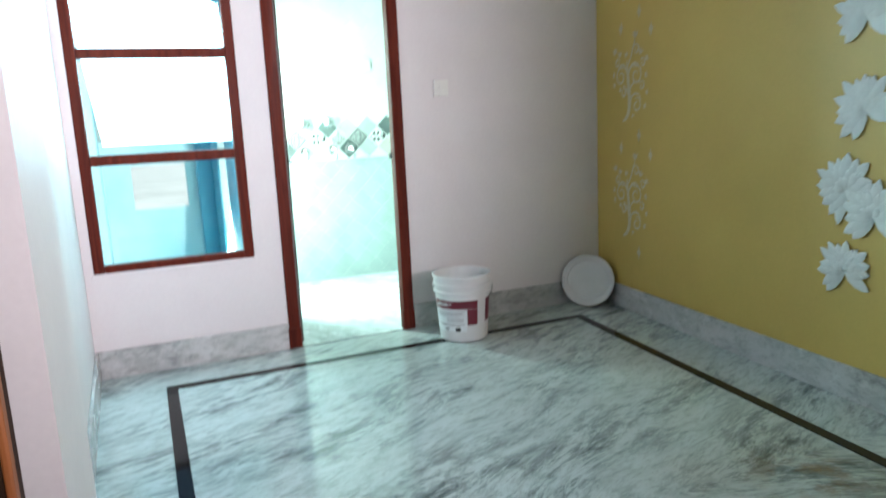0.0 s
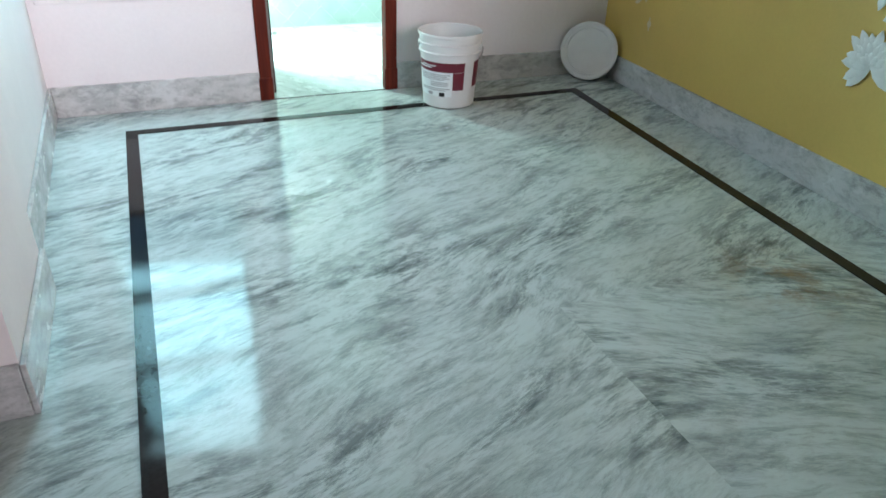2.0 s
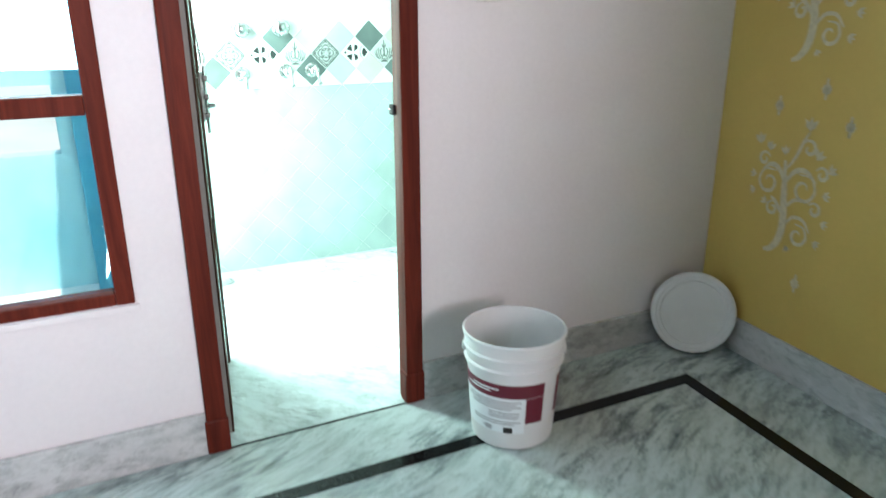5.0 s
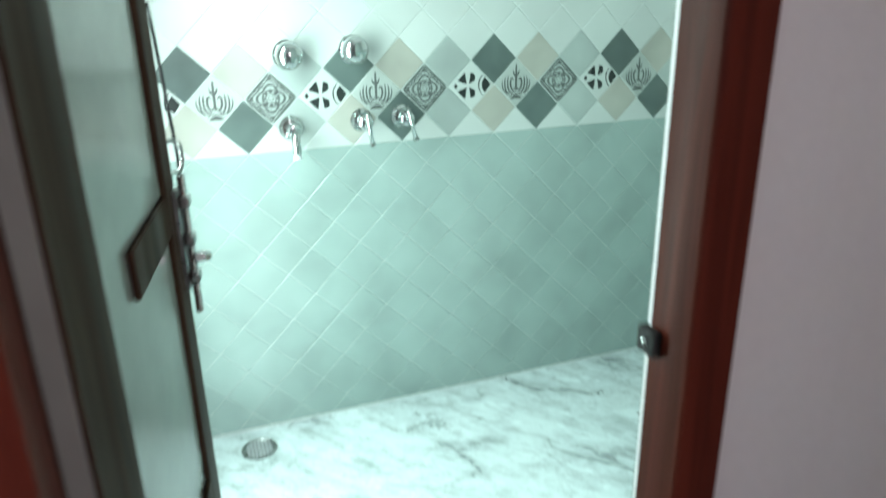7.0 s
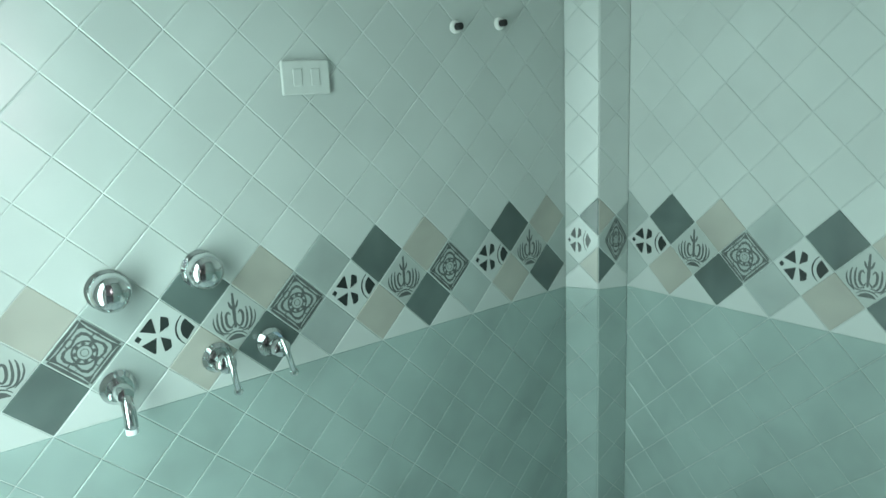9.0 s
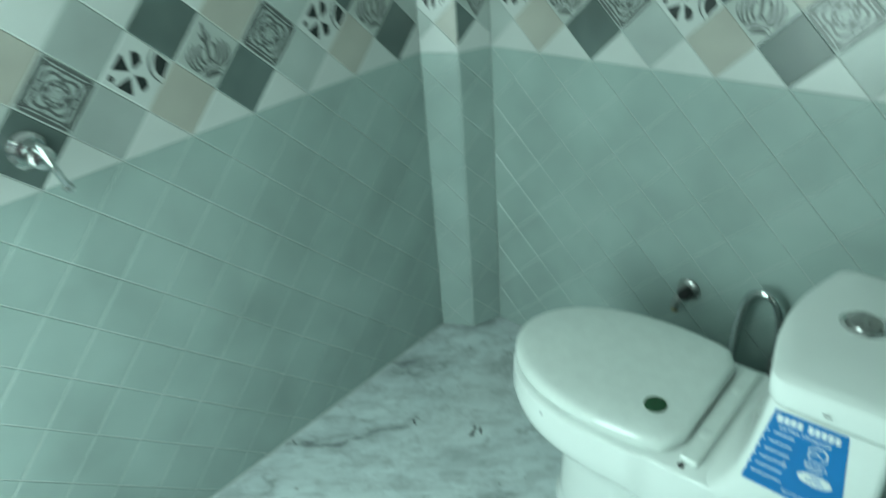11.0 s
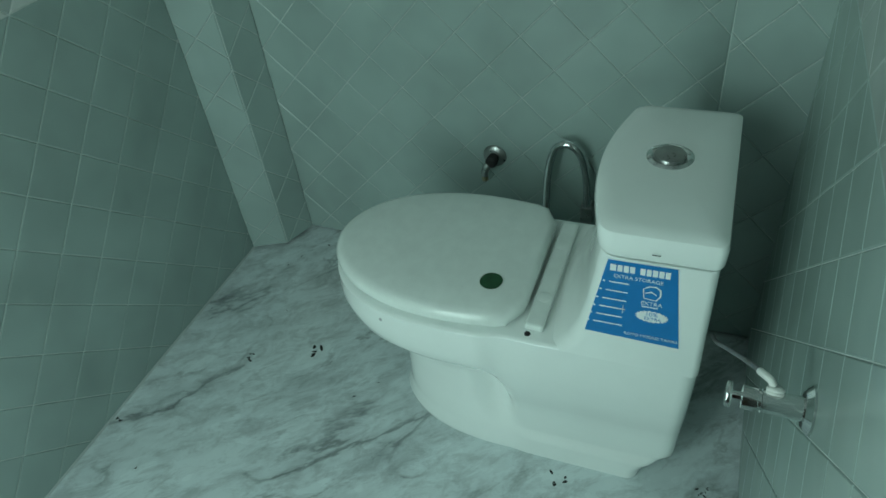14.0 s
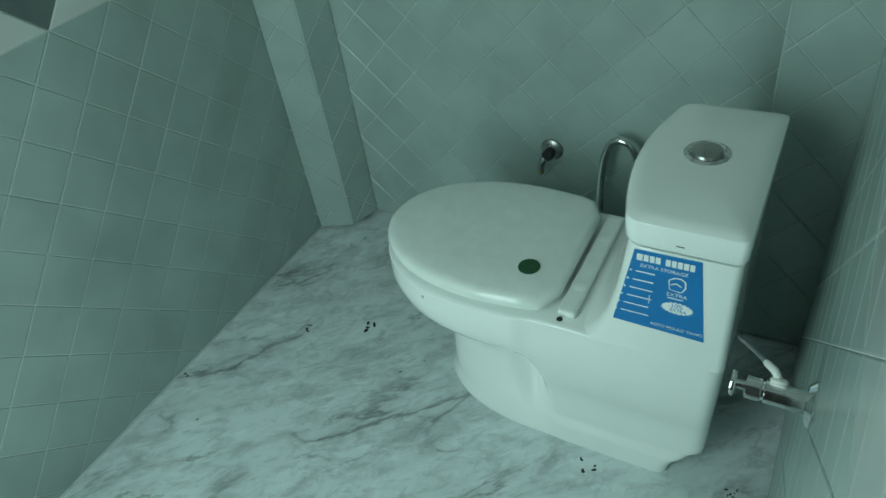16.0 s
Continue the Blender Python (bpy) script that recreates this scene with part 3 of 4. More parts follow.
def motif_rosette():
    bm = bmesh.new()
    for r in (0.008, 0.016, 0.025, 0.037):
        ring = arc2(0, 0, r, 0, 360, 24)
        k = 0.0 if r < 0.03 else 0.16
        ring = [(x * (1 + k * math.cos(4 * math.atan2(y, x))), y * (1 + k * math.cos(4 * math.atan2(y, x)))) for x, y in ring]
        inner = [(x * 0.84, y * 0.84) for x, y in ring]
        b = bmesh.new()
        o = [b.verts.new((*p, 0.0007)) for p in ring[:-1]]
        i = [b.verts.new((*p, 0.0007)) for p in inner[:-1]]
        for j in range(24):
            b.faces.new((o[j], o[(j + 1) % 24], i[(j + 1) % 24], i[j]))
        join(bm, b)
    for a in range(0, 360, 45):
        c, s = math.cos(radians(a)), math.sin(radians(a))
        join(bm, flat_poly([(0.013 * c, 0.013 * s), (0.018 * c - 0.005 * s, 0.018 * s + 0.005 * c), (0.023 * c, 0.023 * s), (0.018 * c + 0.005 * s, 0.018 * s - 0.005 * c)]))
    for a in range(0, 360, 90):
        c, s = math.cos(radians(a)), math.sin(radians(a))
        join(bm, flat_poly([(0.064 * c, 0.064 * s), (0.048 * c - 0.011 * s, 0.048 * s + 0.011 * c), (0.050 * c, 0.050 * s), (0.048 * c + 0.011 * s, 0.048 * s - 0.011 * c)]))
    for sx, sy in ((1, 1), (-1, 1), (-1, -1), (1, -1)):
        join(bm, flat_strip([(sx * 0.066, 0.002 * sy), (sx * 0.034, sy * 0.034), (0.002 * sx, sy * 0.066)], 0.007))
        join(bm, flat_strip([(sx * 0.054, 0.003 * sy), (sx * 0.0285, sy * 0.0285), (0.003 * sx, sy * 0.054)], 0.0045))
        join(bm, flat_strip(arc2(sx * 0.024, sy * 0.024, 0.009, 0, 300, 8), 0.003))
    return bm


def motif_leaf():
    bm = bmesh.new()
    for x0, a0, a1 in ((-0.012, 20, 80), (-0.012, 100, 160), (-0.012, 200, 260), (-0.012, 280, 340)):
        pts = arc2(x0 + 0.004 * math.cos(radians((a0 + a1) / 2)), 0.004 * math.sin(radians((a0 + a1) / 2)), 0.036, a0, a1, 8)
        c = (x0 + 0.006 * math.cos(radians((a0 + a1) / 2)), 0.006 * math.sin(radians((a0 + a1) / 2)))
        pts = [(min(max(x, -0.075 + abs(y) + 0.012), 0.012), y) for x, y in pts]
        join(bm, flat_poly([c] + pts))
    join(bm, flat_poly([(-0.060, 0.0), (-0.052, -0.008), (-0.045, 0.0), (-0.052, 0.008)]))
    join(bm, flat_poly(arc2(0.064, 0, 0.030, 128, 232, 8) + [(0.064, 0.0)]))
    join(bm, flat_strip(arc2(0.064, 0, 0.040, 128, 232, 10), 0.004))
    return bm


def bend2(points):
    return [(p.x, p.y) for p in bend([(*p, 0.0) for p in points], 5)]


MOTIFS = [to_mesh(f(), "motif", ink) for f, ink in ((motif_trident, T_INK), (motif_rosette, T_INK), (motif_leaf, T_BLACKINK))]
SHARED = {}


def full_tile(material):
    if material.name not in SHARED:
        v = tile_verts([(-D / 2, 0), (0, -D / 2), (D / 2, 0), (0, D / 2)])
        me = bpy.data.meshes.new("tile")
        me.from_pydata(v, [], tile_faces(4))
        me.materials.append(material)
        SHARED[material.name] = me
    return SHARED[material.name]


def tile_material(j, k, upper):
    if not upper:
        return T_LOW
    if j == 1:
        return (T_BEIGE, T_DARK, T_PALE)[k % 3]
    if j == 2:
        return (T_MOTIF, T_PALE, T_HIGH)[k % 3]
    if j == 3:
        return (T_DARK, T_BEIGE, T_PALE)[k % 3]
    return T_HIGH


def tile_wall(wall, origin, angle, length, phase, top=2.6, rows=(-40, 60), band=True):
    """Diamond tiles on a wall that starts at origin and runs along angle; those in the given rows are parts, the rest one field."""
    m = Matrix.Translation(origin) @ Matrix.Rotation(radians(angle), 4, "Z") @ Matrix.Rotation(radians(90), 4, "X")
    rest = {}
    for j in range(-12, int((top - BAND) / (D / 2)) + 2):
        z = BAND + j * D / 2
        off = phase + (D / 2 if j % 2 == 0 else 0)
        k0 = math.ceil((-D / 2 - off) / D)
        k1 = math.floor((length + D / 2 - off) / D)
        for k in range(k0, k1 + 1):
            u = off + k * D
            for upper in ((True, False) if j == 0 else (j > 0,)):
                poly = [(u - D / 2, z), (u, z - D / 2), (u + D / 2, z), (u, z + D / 2)]
                poly = clip(clip(poly, 0, 0.0, False), 0, length, True)
                poly = clip(clip(poly, 1, BAND if upper else 0.0, False), 1, top if upper else BAND, True)
                poly = tidy(poly)
                if len(poly) < 3 or poly_area(poly) < 0.00012:
                    continue
                mat = tile_material(j, k, upper) if band or not upper else T_PALE
                if rows[0] <= j <= rows[1]:
                    whole = len(poly) == 4 and abs(poly_area(poly) - D * D / 2) < 1e-6
                    if whole:
                        ob = new("tile", full_tile(mat))
                    else:
                        local = [(x - u, y - z) for x, y in poly]
                        me = bpy.data.meshes.new("tile")
                        me.from_pydata(tile_verts(local), [], tile_faces(len(local)))
                        me.materials.append(mat)
                        ob = new("tile", me)
                    ob.parent = wall
                    ob.matrix_basis = m @ Matrix.Translation((u, z, 0))
                    room = min(u, length - u) / (D / 2)
                    if band and j == 2 and room > 0.5:
                        mo = new("motif", MOTIFS[k % 3])
                        mo.parent = ob
                        mo.matrix_basis = Matrix.Translation((0, 0, 0.0017)) @ Matrix.Diagonal((min(1.0, room), 1, 1, 1))
                else:
                    vs, fs = rest.setdefault(mat.name, ([], []))
                    fs += tile_faces(len(poly), len(vs))
                    vs += tile_verts(poly)
    for name, (vs, fs) in rest.items():
        me = bpy.data.meshes.new("tile_field")
        me.from_pydata(vs, [], fs)
        me.materials.append(bpy.data.materials[name])
        ob = new("tile_field", me)
        ob.parent = wall
        ob.matrix_basis = m
        tagged(ob, kind="stuff")


# ---- bedroom things ----
def pail():
    top = thing("paint_pail", "open white plastic paint pail with maroon label on the floor", "pail", (0.808, -0.292, 0.0035))
    outer = [(0.0, 0.0), (0.118, 0.0), (0.124, 0.006), (0.141, 0.245), (0.1415, 0.252), (0.150, 0.256), (0.150, 0.262), (0.1435, 0.266), (0.1445, 0.292),
             (0.152, 0.295), (0.152, 0.301), (0.146, 0.304), (0.1475, 0.330), (0.154, 0.334), (0.155, 0.344), (0.152, 0.348), (0.147, 0.346),
             (0.1445, 0.330), (0.138, 0.250), (0.120, 0.010), (0.0, 0.008)]
    part("body", lathe(outer, 56), M_PAIL, top, smooth=True)

    def wrap(name, a0, a1, z0, z1, mat, parent, lift=0.0008, label=""):
        bm = bmesh.new()
        rows = []
        n = 14
        for i in range(n + 1):
            a = radians(a0 + (a1 - a0) * i / n)
            row = []
            for z in (z0, (z0 + z1) / 2, z1):
                r = 0.124 + (z - 0.006) * (0.017 / 0.239) + lift
                row.append(bm.verts.new((r * math.cos(a), r * math.sin(a), z)))
            rows.append(row)
        for a, b in zip(rows, rows[1:]):
            for i in (0, 1):
                bm.faces.new((a[i], b[i], b[i + 1], a[i + 1]))
        return part(name, bm, mat, parent, label, True)

    c = 240.6
    wrap("label_band", c - 86, c + 38, 0.178, 0.222, M_MAROON, top, label="maroon printed label band")
    wrap("label_band", c + 14, c + 38, 0.092, 0.177, M_MAROON, top, label="maroon printed label band")
    wrap("label_band", c + 62, c + 100, 0.100, 0.222, M_MAROON, top, label="maroon printed label band")
    text = wrap("label_panel", c - 84, c + 13, 0.060, 0.176, M_STICKERWHITE, top, label="white label with grey lines of print")
    for z, a0, a1 in ((0.165, -70, 8), (0.157, -70, 2), (0.149, -62, 8), (0.141, -62, -4), (0.128, -34, 6), (0.120, -34, 6), (0.112, -34, 4), (0.098, -60, 8), (0.090, -60, 0), (0.074, -44, -28)):
        wrap("print_line", c + a0, c + a1, z - 0.0022, z + 0.0022, M_PRINT, text, 0.0013)
    wrap("print_block", c - 14, c - 2, 0.060, 0.080, M_DARK, text, 0.0014)
    wrap("print_block", c - 40, c - 30, 0.064, 0.080, M_PRINT, text, 0.0014)
    for z, a0, a1 in ((0.205, -58, -20), (0.196, -70, -30)):
        wrap("print_line", c + a0, c + a1, z - 0.0025, z + 0.0025, M_STICKERWHITE, top, 0.0014)
    for a in (c - 92, c + 88):
        ear = lathe([(0, 0), (0.016, 0), (0.016, 0.008), (0.010, 0.012), (0, 0.012)], 18)
        e = part("handle_ear", ear, M_PAIL, top, smooth=True)
        e.matrix_basis = pose(0.143 * math.cos(radians(a)), 0.143 * math.sin(radians(a)), 0.280, 0, 90, a)
    pts = [(0.158 * math.cos(radians(a)), 0.158 * math.sin(radians(a)), 0.28 - 0.155 * math.sin(math.pi * i / 16)) for i, a in enumerate(np.linspace(c - 92 - 180 + 180, c - 92 - 180, 17))]
    part("wire_handle", tube(pts, 0.0022, 6), M_STEEL, top)


def pail_lid():
    lid = thing("pail_lid", "round white plastic pail lid leaning in the corner", "lid", (1.706, -0.128, 0.0))
    prof = [(0.0, 0.008), (0.118, 0.008), (0.122, 0.014), (0.134, 0.014), (0.138, 0.018), (0.150, 0.018), (0.154, 0.013), (0.154, -0.006), (0.150, -0.008),
            (0.147, -0.004), (0.140, 0.006), (0.0, 0.002)]
    b = lathe(prof, 56)
    m = Matrix.Translation((0, 0, 0.154)) @ Matrix.Rotation(radians(-38), 4, "Z") @ Matrix.Rotation(radians(78), 4, "X")
    bmesh.ops.transform(b, matrix=m, verts=b.verts)
    low = min(v.co.z for v in b.verts)
    bmesh.ops.translate(b, vec=(0, 0, -low + 0.001), verts=b.verts)
    part("disc", b, M_PAIL, lid, smooth=True)
    mark = lathe([(0.0, 0.0), (0.028, 0.0), (0.030, 0.0004), (0.0, 0.0004)], 24)
    bmesh.ops.transform(mark, matrix=Matrix.Translation((0, 0, 0.154 - low)) @ Matrix.Rotation(radians(-38), 4, "Z") @ Matrix.Rotation(radians(78), 4, "X") @ Matrix.Translation((-0.05, 0.0, 0.0082)), verts=mark.verts)
    part("moulded_mark", mark, M_PAIL, lid)


def on_east(y, z):
    return Matrix.Translation((XR + SKEW * y - 0.0012, y, z)) @ Matrix.Rotation(radians(-90) - math.atan(SKEW), 4, "Z") @ Matrix.Rotation(radians(90), 4, "X")


def scroll_art(y, z, s):
    """A white scrolled tree stencil; local x runs away from the corner."""
    top = thing("wall_stencil", "white scrolled tree stencil on the ochre wall", "wall art", group="scroll stencils on the yellow wall")
    top.matrix_basis = on_east(y, z)

    def stroke(pts, w, name="branch"):
        b = flat_strip([(x * s, v * s) for x, v in bend2(pts)], w * s, 0.0006)
        part(name, b, M_WHITEART, top)

    def spiral(cx, cy, r, start, turns, w, way=1):
        pts = []
        for i in range(9):
            k = i / 8
            a = radians(start + way * 360 * turns * k)
            pts.append((cx + r * (1 - 0.72 * k) * math.cos(a), cy + r * (1 - 0.72 * k) * math.sin(a)))
        stroke(pts, w, "curl")

    stroke([(-0.13, -0.52), (-0.06, -0.49), (0.0, -0.40), (0.02, -0.26), (0.0, -0.10), (-0.02, 0.06), (-0.04, 0.22)], 0.070, "stem")
    stroke([(-0.02, 0.04), (-0.08, 0.14), (-0.16, 0.17), (-0.24, 0.12)], 0.042)
    stroke([(-0.02, 0.04), (0.06, 0.15), (0.16, 0.17), (0.26, 0.10)], 0.042)
    stroke([(-0.03, 0.14), (0.05, 0.26), (0.10, 0.38), (0.14, 0.46)], 0.030)
    stroke([(0.01, -0.22), (-0.07, -0.12), (-0.13, -0.08)], 0.036)
    stroke([(0.02, -0.30), (0.10, -0.20), (0.20, -0.20), (0.27, -0.28)], 0.030)
    stroke([(0.02, -0.14), (0.10, -0.06), (0.20, -0.06)], 0.030)
    for cx, cy, r, start, turns, way in ((-0.17, 0.03, 0.115, 60, 1.3, 1), (0.16, 0.03, 0.125, 120, 1.3, -1), (-0.10, -0.17, 0.060, 90, 1.1, 1), (0.17, -0.33, 0.095, 110, 1.2, -1),
                                          (0.28, -0.10, 0.060, 150, 1.1, -1), (0.16, 0.34, 0.070, 170, 1.1, -1), (-0.24, 0.20, 0.060, 20, 1.1, 1), (0.30, 0.17, 0.060, 160, 1.1, -1)):
        spiral(cx, cy, r, start, turns, 0.030, way)
    for cx, cy, r, lean_to in ((-0.30, 0.32, 0.085, 100), (-0.20, 0.28, 0.075, 80), (-0.05, 0.27, 0.070, 95), (0.14, 0.48, 0.095, 90), (0.24, 0.28, 0.080, 60), (0.36, 0.20, 0.070, 40),
                               (-0.31, 0.06, 0.060, 170), (-0.30, -0.06, 0.060, 200), (0.34, 0.02, 0.065, 10), (0.36, -0.18, 0.060, -10), (0.32, -0.34, 0.060, -20), (-0.17, -0.14, 0.060, 150), (0.08, -0.44, 0.050, -60)):
        for a in (lean_to - 38, lean_to, lean_to + 38):
            c, q = math.cos(radians(a)), math.sin(radians(a))
            b = flat_poly([(s * (cx + p * c - o * q), s * (cy + p * q + o * c)) for p, o in ((-0.2 * r, 0), (0.4 * r, -0.26 * r), (r, 0), (0.4 * r, 0.26 * r))], 0.0006)
            part("bud", b, M_WHITEART, top)
    for cx, cy in ((-0.17, 0.62), (0.46, 0.54), (0.22, -0.70)):
        for a in range(0, 180, 45):
            r = 0.075 if a == 90 else 0.04
            c, q = math.cos(radians(a)) * r, math.sin(radians(a)) * r
            part("star_ray", flat_strip([(s * (cx - c), s * (cy - q)), (s * cx, s * cy), (s * (cx + c), s * (cy + q))], 0.030 * s, 0.0006), M_WHITEART, top)


def lotus_art(y, z, s, tilt, seed):
    rng = random.Random(seed)
    top = thing("lotus_decal", "white layered lotus flower relief on the ochre wall", "wall art", group="lotus decals on the yellow wall")
    top.matrix_basis = on_east(y, z) @ Matrix.Rotation(radians(tilt), 4, "Z")
    for ring, (n, r0, r1, wd, a0, a1) in enumerate(((13, 0.02, 1.0, 0.20, -40, 220), (10, 0.0, 0.82, 0.20, -20, 200), (7, 0.0, 0.60, 0.17, 5, 175), (4, 0.0, 0.36, 0.14, 40, 140))):
        for i in range(n):
            a = radians(a0 + (a1 - a0) * i / (n - 1) + rng.uniform(-5, 5))
            k = rng.uniform(0.86, 1.1)
            bm = bmesh.new()
            c, q = math.cos(a), math.sin(a)
            left, mid, right = [], [], []
            for t in (0.0, 0.3, 0.6, 0.85, 1.0):
                p = r0 + (r1 * k - r0) * t
                w = wd * math.sin(math.pi * (0.12 + 0.80 * t)) if t < 1 else 0.01
                hgt = 0.002 + 0.0025 * ring + 0.006 * math.sin(math.pi * t * 0.8)
                for row, o, up in ((left, w, 0), (mid, 0, 0.004), (right, -w, 0)):
                    row.append(bm.verts.new((s * 1.12 * (p * c - o * q), s * 1.12 * (p * q + o * c - 0.36), hgt + up)))
            for A, B in ((left, mid), (mid, right)):
                for j in range(4):
                    bm.faces.new((A[j], A[j + 1], B[j + 1], B[j]))
            part("petal", bm, M_LOTUS, top, smooth=True)


def switch_plate(name, label, w, h, m, rockers, group="", paint=None):
    top = thing(name, label, "switch", group=group)
    top.matrix_basis = m
    part("plate", box(-w / 2, -h / 2, 0, w / 2, h / 2, 0.009, 0.003, 2), paint or M_SWITCH, top)
    for x in rockers:
        part("rocker", box(x - 0.011, -0.019, 0.0092, x + 0.011, 0.019, 0.011, 0.001), paint or M_SWITCH, top)
    return top


# ---- bathroom things ----
NORTH = Matrix.Rotation(radians(90), 4, "X")     # local z points out of the north wall


def at_north(x, z):
    return Matrix.Translation((0.2 + (x - 0.2) * 1.016, BY1 - 0.0035, 1.4 + (z - 1.4) * 1.016)) @ NORTH


def valve_cover(x, z):
    top = thing("valve_cover", "round chrome concealed valve knob on the tiled wall", "tap", group="round valve knobs on the tiled wall")
    top.matrix_basis = at_north(x, z)
    part("flange", lathe([(0, 0), (0.041, 0), (0.041, 0.004), (0.036, 0.009), (0, 0.009)], 32), M_CHROME, top, smooth=True)
    part("knob", lathe([(0.0, 0.009), (0.030, 0.009), (0.037, 0.020), (0.039, 0.034), (0.037, 0.044), (0.031, 0.053), (0.021, 0.059), (0.010, 0.062), (0, 0.0625)], 32), M_CHROME, top, smooth=True)


def lever_tap(x, z, swing):
    top = thing("lever_tap", "chrome quarter turn tap with curved lever on the tiled wall", "tap", group="lever taps on the tiled wall")
    top.matrix_basis = at_north(x, z) @ Matrix.Rotation(radians(swing), 4, "Z")
    part("flange", lathe([(0, 0), (0.034, 0), (0.034, 0.003), (0.026, 0.012), (0, 0.012)], 28), M_CHROME, top, smooth=True)
    part("body", lathe([(0.0, 0.012), (0.019, 0.012), (0.019, 0.046), (0.022, 0.050), (0.020, 0.062), (0.012, 0.068), (0, 0.068)], 24), M_CHROME, top, smooth=True)
    part("lever", tube(bend([(0, 0.004, 0.060), (0.0, 0.024, 0.070), (0.002, 0.0, 0.082), (0.006, -0.03, 0.080), (0.012, -0.056, 0.072)]), 0.0065, 10), M_CHROME, top, smooth=True)
    part("lever_tip", lathe([(0, -0.010), (0.008, -0.007), (0.0105, 0.0), (0.008, 0.007), (0, 0.010)], 16), M_CHROME, top, smooth=True).matrix_basis = pose(0.013, -0.060, 0.071)


def bib_tap(x, z):
    top = thing("bib_tap", "chrome bib tap with a stubby spout on the tiled wall", "tap")
    top.matrix_basis = at_north(x, z)
    part("flange", lathe([(0, 0), (0.036, 0), (0.036, 0.003), (0.027, 0.014), (0, 0.014)], 28), M_CHROME, top, smooth=True)
    part("body", lathe([(0, 0.014), (0.017, 0.014), (0.019, 0.040), (0.015, 0.060), (0, 0.062)], 24), M_CHROME, top, smooth=True)
    part("spout", tube(bend([(0, 0, 0.045), (0, -0.022, 0.066), (0, -0.050, 0.070), (0, -0.062, 0.068)]), [0.013] * 25, 14), M_CHROME, top, smooth=True)
    part("nozzle", lathe([(0.0, 0), (0.012, 0), (0.012, 0.018), (0.009, 0.018), (0, 0.016)], 18), M_STICKERWHITE, top, "white plastic nozzle plug").matrix_basis = pose(0, -0.058, 0.068, 90, 0, 0)


def pipe_stub(x, z):
    top = thing("pipe_stub", "capped pipe outlet on the white tiles", "pipe", group="capped pipe outlets on the wall")
    top.matrix_basis = at_north(x, z)
    part("collar", lathe([(0, 0), (0.017, 0), (0.017, 0.006), (0.012, 0.010), (0, 0.010)], 20), M_SWITCH, top)
    part("plug", lathe([(0, 0.010), (0.009, 0.010), (0.009, 0.026), (0.006, 0.028), (0, 0.028)], 16), M_DARK, top)


def side_tap():
    """Small tap low on the east wall behind the toilet."""
    top = thing("wall_tap", "small dull chrome tap low on the tiled wall", "tap", (BX1 - 0.0035, 0.790, 0.345))
    m = Matrix.Rotation(radians(-90), 4, "Y")
    part("flange", lathe([(0, 0), (0.030, 0), (0.029, 0.004), (0.021, 0.010), (0, 0.010)], 26), M_STEEL, top, smooth=True).matrix_basis = m
    part("body", lathe([(0, 0.010), (0.013, 0.010), (0.015, 0.022), (0.015, 0.034), (0.010, 0.040), (0, 0.041)], 20), M_DARK, top, "blackened tap body", True).matrix_basis = m
    part("spout", tube(bend([(-0.022, 0, 0), (-0.034, 0.010, -0.010), (-0.038, 0.016, -0.026), (-0.038, 0.017, -0.036)]), 0.0095, 12), M_STEEL, top, smooth=True)
    part("nozzle", tube([(-0.038, 0.017, -0.035), (-0.038, 0.017, -0.050)], 0.0085, 12), plain("aged_brass", (0.34, 0.31, 0.19), 0.35, 0.8, 0.3, 40), top, "dull brass nozzle")


def hose_pipe():
    top = thing("health_faucet_hose", "bent chrome faucet hose beside the toilet", "hose", (BX1 - 0.045, 0.0, 0.0))
    part("hose", tube(bend([(0, 0.655, 0.135), (0, 0.650, 0.22), (0, 0.645, 0.33), (0, 0.630, 0.405), (0, 0.600, 0.428), (0, 0.568, 0.405), (0.005, 0.552, 0.33), (0.012, 0.55, 0.24)]), 0.0095, 12), M_CHROME, top, smooth=True)
    part("bracket", box(0.0, 0.535, 0.20, 0.040, 0.565, 0.25, 0.004, 2), M_STEEL, top)


